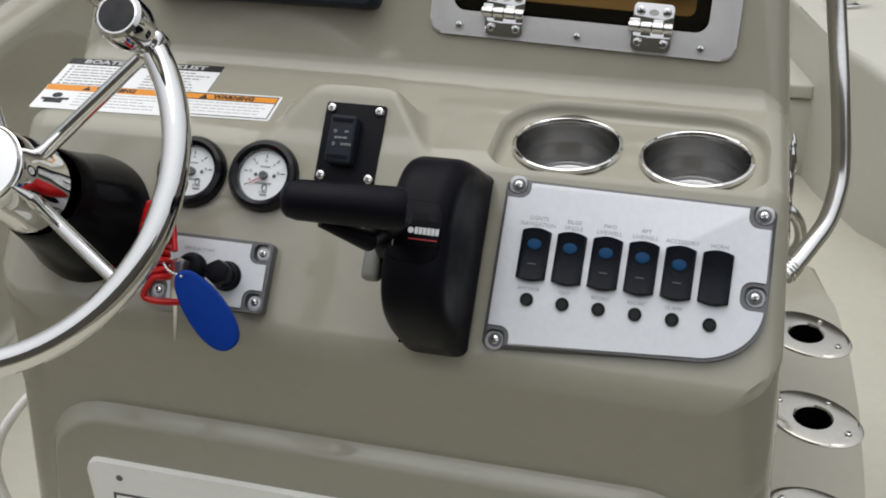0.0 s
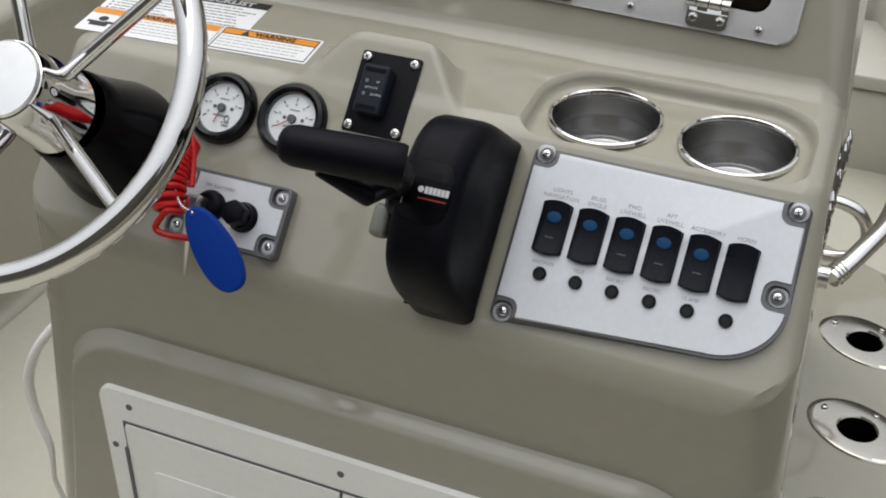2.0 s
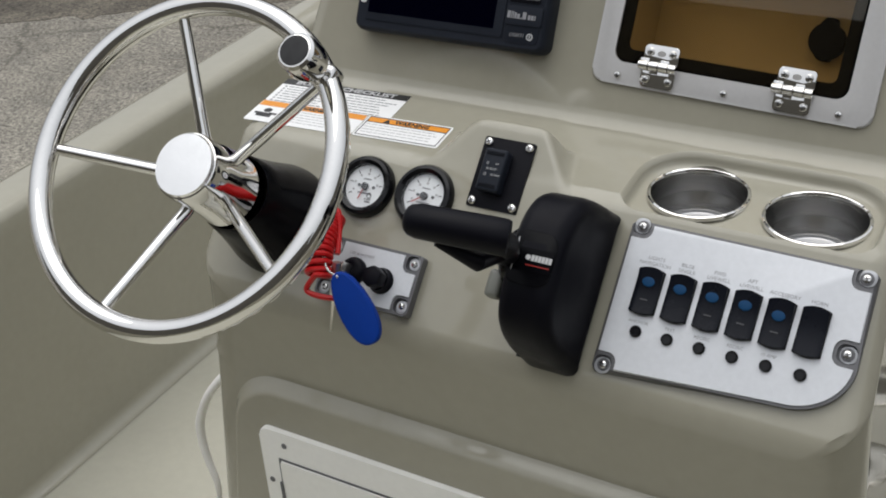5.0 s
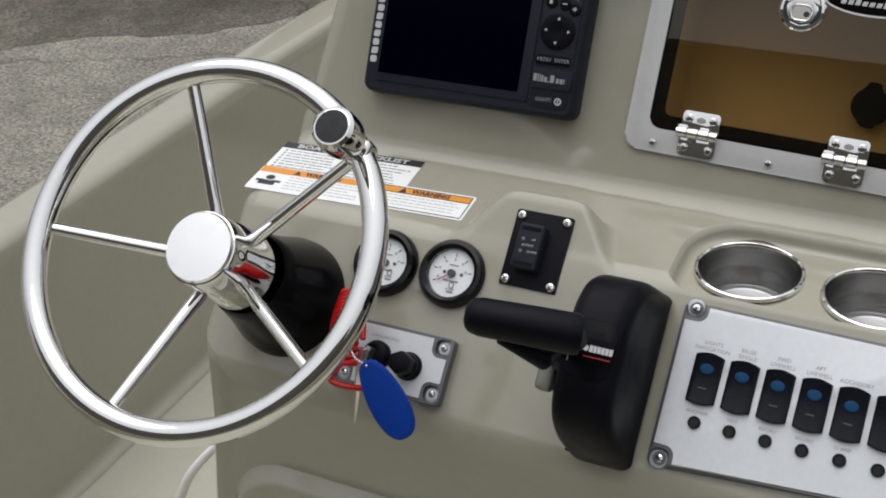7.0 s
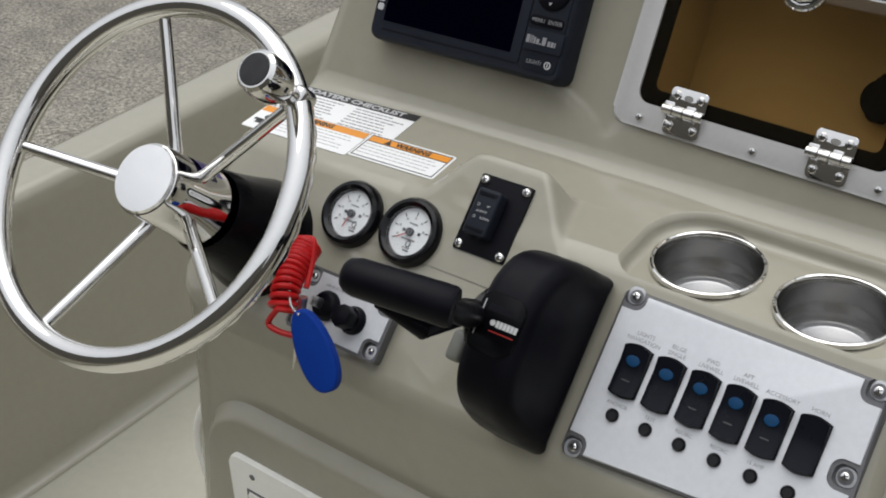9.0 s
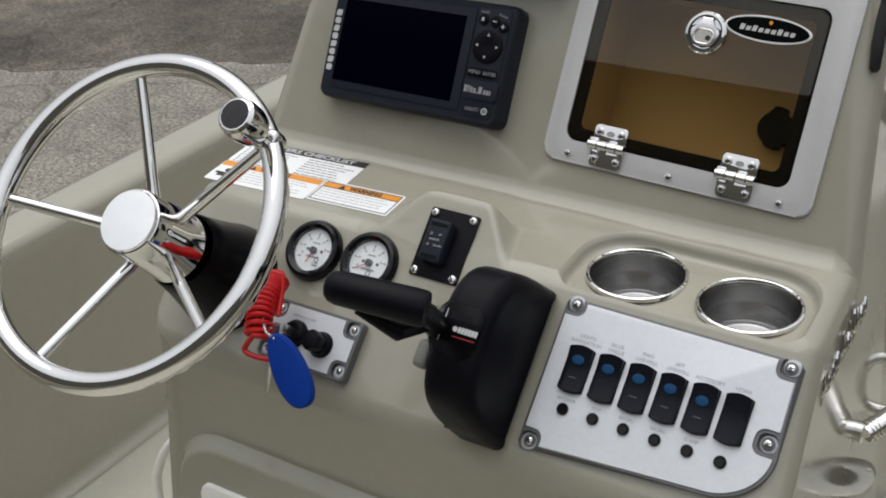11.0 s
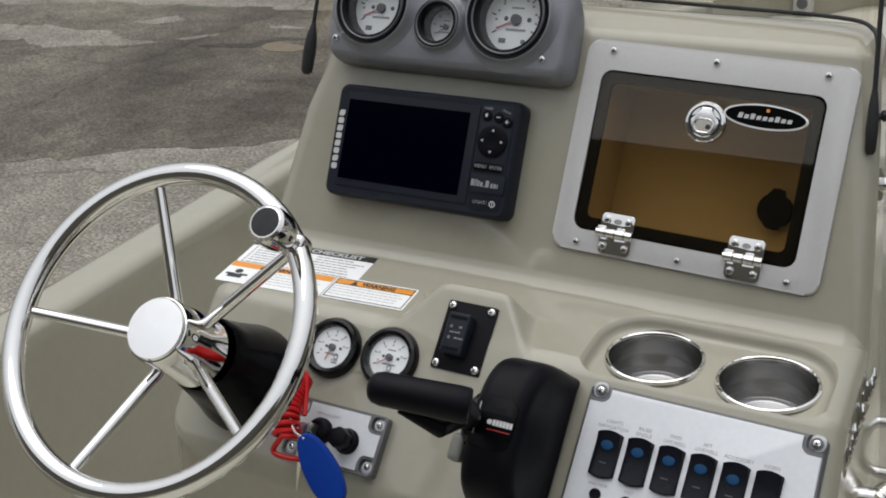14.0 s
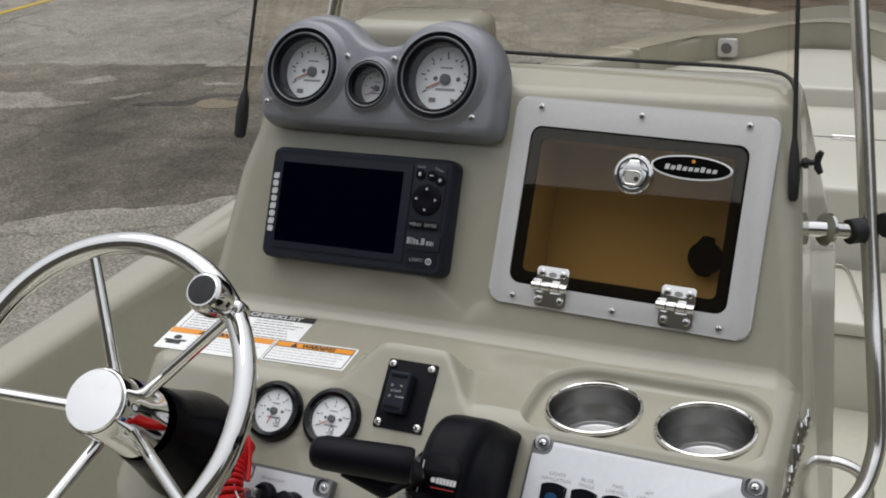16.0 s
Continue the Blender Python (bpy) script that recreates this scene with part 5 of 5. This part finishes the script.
    for xa, xb, hh in ((-0.0195, -0.0155, 0.0085), (-0.0145, -0.0132, 0.0085), (-0.0122, -0.0110, 0.0085), (-0.0100, -0.0075, 0.0072), (-0.0065, -0.0030, 0.0058), (-0.0022, 0.0000, 0.0016), (0.0008, 0.0055, 0.0085), (0.0080, 0.0112, 0.0055), (0.0122, 0.0156, 0.0055), (0.0166, 0.0180, 0.0055)):
        part("logo", bars([(bx + xa, bx + xb, 0.0548 + hh / 2, hh)], d + 0.0026), PALEINK, b, "pale printed block")
    letters("lettering", "LIGHT/", 0.0062, bx - 0.004, 0.0352, d + 0.0012, PALEINK, t)
    part("power_mark", revolve([(0.0042, d + 0.001), (0.0042, d + 0.0015), (0.0028, d + 0.0015)], 16, m=Matrix.Translation((bx + 0.0135, 0.0348, 0))), WHITEINK, t)
    part("power_mark", bars([(bx + 0.0129, bx + 0.0141, 0.0348, 0.0040)], d + 0.0015), WHITEINK, t)


plotter()


# ---- gauge pod ----
def gauge_pod():
    t = thing("gauge_pod", on_face(0, 0), "brushed grey moulded gauge pod with three white gauges", "gauge pod")
    half = [(-0.650, 0.207), (-0.640, 0.197), (-0.615, 0.195), (-0.475, 0.194), (-0.340, 0.193), (-0.316, 0.195), (-0.306, 0.206), (-0.305, 0.240), (-0.309, 0.285), (-0.333, 0.326), (-0.378, 0.344), (-0.416, 0.335), (-0.443, 0.314), (-0.472, 0.307), (-0.500, 0.313), (-0.533, 0.337), (-0.578, 0.347), (-0.624, 0.328), (-0.650, 0.280), (-0.655, 0.240), (-0.650, 0.207)]
    out = [(p.x, p.y) for p in smooth_path([(x, y, 0) for x, y in half], 4)[:-1]]
    shell = bmesh.new()
    rings = [[shell.verts.new((x, y, z)) for x, y in inset(out, o)] for o, z in ((-0.001, 0.0), (-0.002, 0.014), (0.0, 0.028), (0.0035, 0.038), (0.008, 0.0435), (0.0115, 0.0448))]
    for a, b in zip(rings, rings[1:]):
        for k in range(len(a)):
            shell.faces.new((a[k], a[(k + 1) % len(a)], b[(k + 1) % len(a)], b[k]))
    shell.faces.new(rings[0][::-1])
    shell.faces.new(rings[-1])
    body = part("body", shell, PODGREY, t, smooth=50)
    wells = ((-0.5836, 0.2693, 0.0415, 205), (-0.4828, 0.2515, 0.0245, 220), (-0.3857, 0.2677, 0.0440, 207))
    cut(body, [revolve([(0, 0.018), (r, 0.018), (r, 0.1), (0, 0.1)], 48, m=Matrix.Translation((x, y, 0))) for x, y, r, _ in wells])
    for x, y, r, needle in wells:
        g = part("round_gauge", revolve([(r + 0.0042, 0.0535), (r + 0.0035, 0.0560), (r + 0.0015, 0.0568), (r - 0.001, 0.0550), (r - 0.0018, 0.034), (r - 0.002, 0.024)], 56), BLACK, t, "deep black bezel ring")
        g.matrix_basis = Matrix.Translation((x, y, 0))
        dial(g, r - 0.0015, 0.028, needle, ticks=7)
        wide = 0.62 if r < 0.03 else 1.0
        part("flare", revolve([(r + 0.0262 * wide, 0.0436), (r + 0.0212 * wide, 0.0456), (r + 0.0172 * wide, 0.0492), (r + 0.0146 * wide, 0.0532), (r + 0.0130 * wide, 0.0556), (r + 0.0114 * wide, 0.0562)], 56), PODGREY, g, "flared grey collar moulded round the gauge")
        part("collar", revolve([(r + 0.0118 * wide, 0.0558), (r + 0.0095 * wide, 0.0545), (r + 0.0058, 0.0542), (r + 0.0040, 0.0536)], 56), BLACK, g, "black gap round the trim ring")
        part("trim_ring", revolve([(r + 0.0058, 0.0540), (r + 0.0052, 0.0568), (r + 0.0042, 0.0576), (r + 0.0030, 0.0568), (r + 0.0024, 0.0540)], 56), TRIMGREY, g, "grey trim ring")
        lens = part("lens", revolve([(r - 0.0012, 0.0500), (0, 0.0502)], 48), LENS, g)
        lens.visible_shadow = False
        if r > 0.03:
            part("counter", prism(rounded(-0.020, -0.0300, -0.0105, -0.0240, 0.0008), 0.0281, 0.0286), GREYINK, g, "small dark counter window")
            part("counter", prism(rounded(0.0105, -0.0295, 0.0165, -0.0245, 0.0008), 0.0281, 0.0286), GREYINK, g)
            for a in range(0, 11):
                q = radians(205 - 23.5 * a)
                part("numeral", bars([(0.0275 * math.cos(q) - 0.0015, 0.0275 * math.cos(q) + 0.0015, 0.0275 * math.sin(q), 0.0028)], 0.0284), PALEINK, g)
    for x, y in ((-0.6368, 0.223), (-0.5223, 0.2884), (-0.4534, 0.2877), (-0.3344, 0.2186)):
        screw(t, x, y, 0.0446, 0.0048)


gauge_pod()


# ---- windshield ----
def windshield():
    t = thing("windshield", Matrix(), "low wraparound tinted acrylic windshield with black trim", "windshield")
    low = smooth_path([(-0.717, 1.303, 1.237), (-0.706, 1.347, 1.306), (-0.664, 1.394, 1.343), (-0.587, 1.414, 1.350), (-0.455, 1.420, 1.346), (-0.301, 1.412, 1.344), (-0.15, 1.402, 1.343), (-0.018, 1.392, 1.342), (0.030, 1.370, 1.337), (0.0445, 1.334, 1.310), (0.0490, 1.305, 1.272), (0.0555, 1.2785, 1.2225)], 6)
    bm = bmesh.new()
    rows = []
    for p in low:
        q = Vector((p.x + (-0.31 - p.x) * 0.08, p.y + 0.12, 1.62))
        rows.append([bm.verts.new(p), bm.verts.new(p.lerp(q, 0.5)), bm.verts.new(q)])
    for a, b in zip(rows, rows[1:]):
        for k in range(2):
            bm.faces.new((a[k], b[k], b[k + 1], a[k + 1]))
    bmesh.ops.solidify(bm, geom=bm.faces[:], thickness=0.004)
    pane = part("pane", bm, TINT, t, "tinted clear acrylic", smooth=60)
    pane.visible_shadow = False
    part("base_trim", tube(low[12:-13], 0.0026, 8), RUBBER, t, "black rubber trim")
    for p, w in ((low[0], 1.4), (low[-1], 1.0)):
        q = Vector((p.x + (-0.31 - p.x) * 0.08, p.y + 0.12, 1.62))
        up = (q - p).normalized()
        part("edge_trim", tube([p + up * 0.02, p.lerp(q, 0.5), q], [0.0030, 0.0026, 0.0022], 8), RUBBER, t, "black edge trim")
        part("foot", tube([p - up * 0.004, p, p + up * 0.025, p + up * 0.050, p + up * 0.068], [0.003 * w, 0.0058 * w, 0.0068 * w, 0.0055 * w, 0.0030], 12), RUBBER, t, "thick black rubber foot")
    kn = part("clamp_knob", tube([(0.046, 1.305, 1.252), (0.058, 1.309, 1.254), (0.060, 1.31, 1.254), (0.064, 1.311, 1.255), (0.066, 1.312, 1.255), (0.076, 1.312, 1.256)], [0.0035, 0.0035, 0.0065, 0.0065, 0.0035, 0.0035], 10), RUBBER, t, "black thumb screw")
    part("wing", tube([(0.079, 1.312, 1.243), (0.076, 1.312, 1.249), (0.075, 1.312, 1.256), (0.076, 1.312, 1.263), (0.079, 1.312, 1.269)], [0.0035, 0.0045, 0.0038, 0.0045, 0.0035], 10), RUBBER, kn)


windshield()


# ---- T-top legs ----
def top_leg(sign, path, r, label):
    t = thing("top_leg", Matrix(), label, "T-top leg", "stainless T-top legs")
    m = lambda p: Vector((MID + sign * (p[0] - MID), p[1], p[2]))
    foot, nxt = Vector(path[0]), Vector(path[1])
    d = (nxt - foot).normalized()
    part("pipe", tube([m(p) for p in smooth_path(path, 8)], r, 18), LEGSTEEL, t)
    for k in (0.006, 0.011, 0.016):
        part("weld_ring", tube([m(foot + d * k), m(foot + d * (k + 0.003))], r + 0.0018, 18), LEGSTEEL, t)
    part("flange", tube([m(foot + Vector((-0.020, 0, 0))), m(foot + Vector((-0.002, 0, 0)))], r + 0.0015, 20), CHROME, t)
    return t


LEGSTEEL = material("polished_pipe", (0.86, 0.84, 0.81), 0.17, 1.0, vary=0.06, scale=25)
MAINLEG = [(0.105, 1.272, 0.777), (0.118, 1.292, 0.785), (0.132, 1.316, 0.797), (0.147, 1.338, 0.815), (0.155, 1.358, 0.840), (0.157, 1.381, 0.875), (0.146, 1.414, 0.953), (0.1195, 1.484, 1.103), (0.0595, 1.612, 1.503), (-0.017, 1.772, 2.003), (-0.052, 1.845, 2.235)]
leg = top_leg(1, MAINLEG, 0.0118, "bent stainless T-top leg bolted to the console side")
rail = part("grab_rail", tube(smooth_path([(0.070, 1.61, 0.684), (0.090, 1.612, 0.682), (0.112, 1.615, 0.672), (0.127, 1.618, 0.650), (0.131, 1.62, 0.622), (0.123, 1.62, 0.600), (0.100, 1.62, 0.590), (0.070, 1.62, 0.588)], 6), 0.0095, 14), LEGSTEEL, None)
tagged(rail, "small bent stainless grab rail on the console side", "grab rail")
top_leg(-1, MAINLEG, 0.0118, "bent stainless T-top leg on the far console side")
part("brace", tube([(0.045, 1.425, 1.130), (0.070, 1.437, 1.127), (0.070, 1.437, 1.127), (0.073, 1.440, 1.126), (0.073, 1.440, 1.126), (0.100, 1.468, 1.116)], [0.0105, 0.0105, 0.0215, 0.0215, 0.0105, 0.0105], 16), CHROME, leg, "chrome standoff brace")
part("clamp", tube([(0.096, 1.464, 1.116), (0.110, 1.478, 1.115)], 0.0165, 16), RUBBER, leg, "black clamp")
part("clamp", tube([(0.134, 1.502, 1.115), (0.146, 1.514, 1.115)], 0.0165, 16), RUBBER, leg, "black clamp")
part("bolt", tube([(0.146, 1.514, 1.115), (0.165, 1.533, 1.115)], 0.009, 12), RUBBER, leg)


# ---- bow ----
STAY = [(-0.206, 3.378, 0.2695), (-0.173, 3.376, 0.2695), (-0.141, 3.373, 0.2695), (-0.111, 3.309, 0.2695), (-0.057, 3.119, 0.2695), (-0.033, 3.027, 0.2695)]
bench = part("bow_bench", prism([(-0.098, 3.645), (0.111, 3.162), (0.198, 2.929), (0.307, 2.739), (0.477, 2.58), (0.703, 2.485), (0.837, 2.463), (0.827, 3.162), (0.708, 3.645)], 0.0, 0.42, 0.025, 4), CREAM, None)
tagged(bench, "light moulded bow bench with curved front edge", "bench", kind="structure")
lid = part("step_lid", box((-0.439, 3.187, 0.245), (1.22, 0.37, 0.04), 0.008), CREAM, None)
tagged(lid, "light hatch lid on the bow step", "hatch lid")
for x, y in ((-0.225, 3.904), (-0.628, 3.904)):
    h = thing("deck_hinge", pose(x, y, 0.501), "small polished hinge on the casting deck", "hinge", "deck hinges")
    part("leaf", box((0, 0, 0.002), (0.08, 0.05, 0.004), 0.0015), CHROME, h)
    part("barrel", tube([(-0.04, 0, 0.005), (0.04, 0, 0.005)], 0.005, 10), CHROME, h)
stay = part("lid_stay", tube(smooth_path(STAY, 5), 0.0045, 8), BRUSHED, None)
tagged(stay, "thin bent steel stay lying on the step lid", "stay")
seam = part("deck_seam", box((-0.427, 3.904, 0.5005), (1.46, 0.005, 0.003)), PANELGREY, None)
tagged(seam, "dark seam of the casting deck hatch", "seam", kind="structure")
lamp = thing("courtesy_light", pose(-0.776, 4.605, 0.622, 88, 0, -6), "square clear courtesy light on the bow liner", "light")
part("plate", prism(rounded(-0.034, -0.034, 0.034, 0.034, 0.006), -0.03, 0.006, 0.002), FRAMEGREY, lamp)
part("lens", revolve([(0.022, 0.006), (0.020, 0.011), (0, 0.014)], 28), PANELGREY, lamp, "dark round lens")
cleat = thing("cleat", pose(0.225, 3.164, 0.421, 0, 0, 20), "small stainless cleat on the bow bench", "cleat")
part("base", box((0, 0, 0.004), (0.07, 0.03, 0.008), 0.003), CHROME, cleat)
part("horn", tube(smooth_path([(-0.06, 0, 0.026), (-0.02, 0, 0.022), (0.02, 0, 0.022), (0.06, 0, 0.026)], 5), 0.007, 10), CHROME, cleat)
part("post", box((0, 0, 0.014), (0.04, 0.014, 0.02), 0.004), CHROME, cleat)
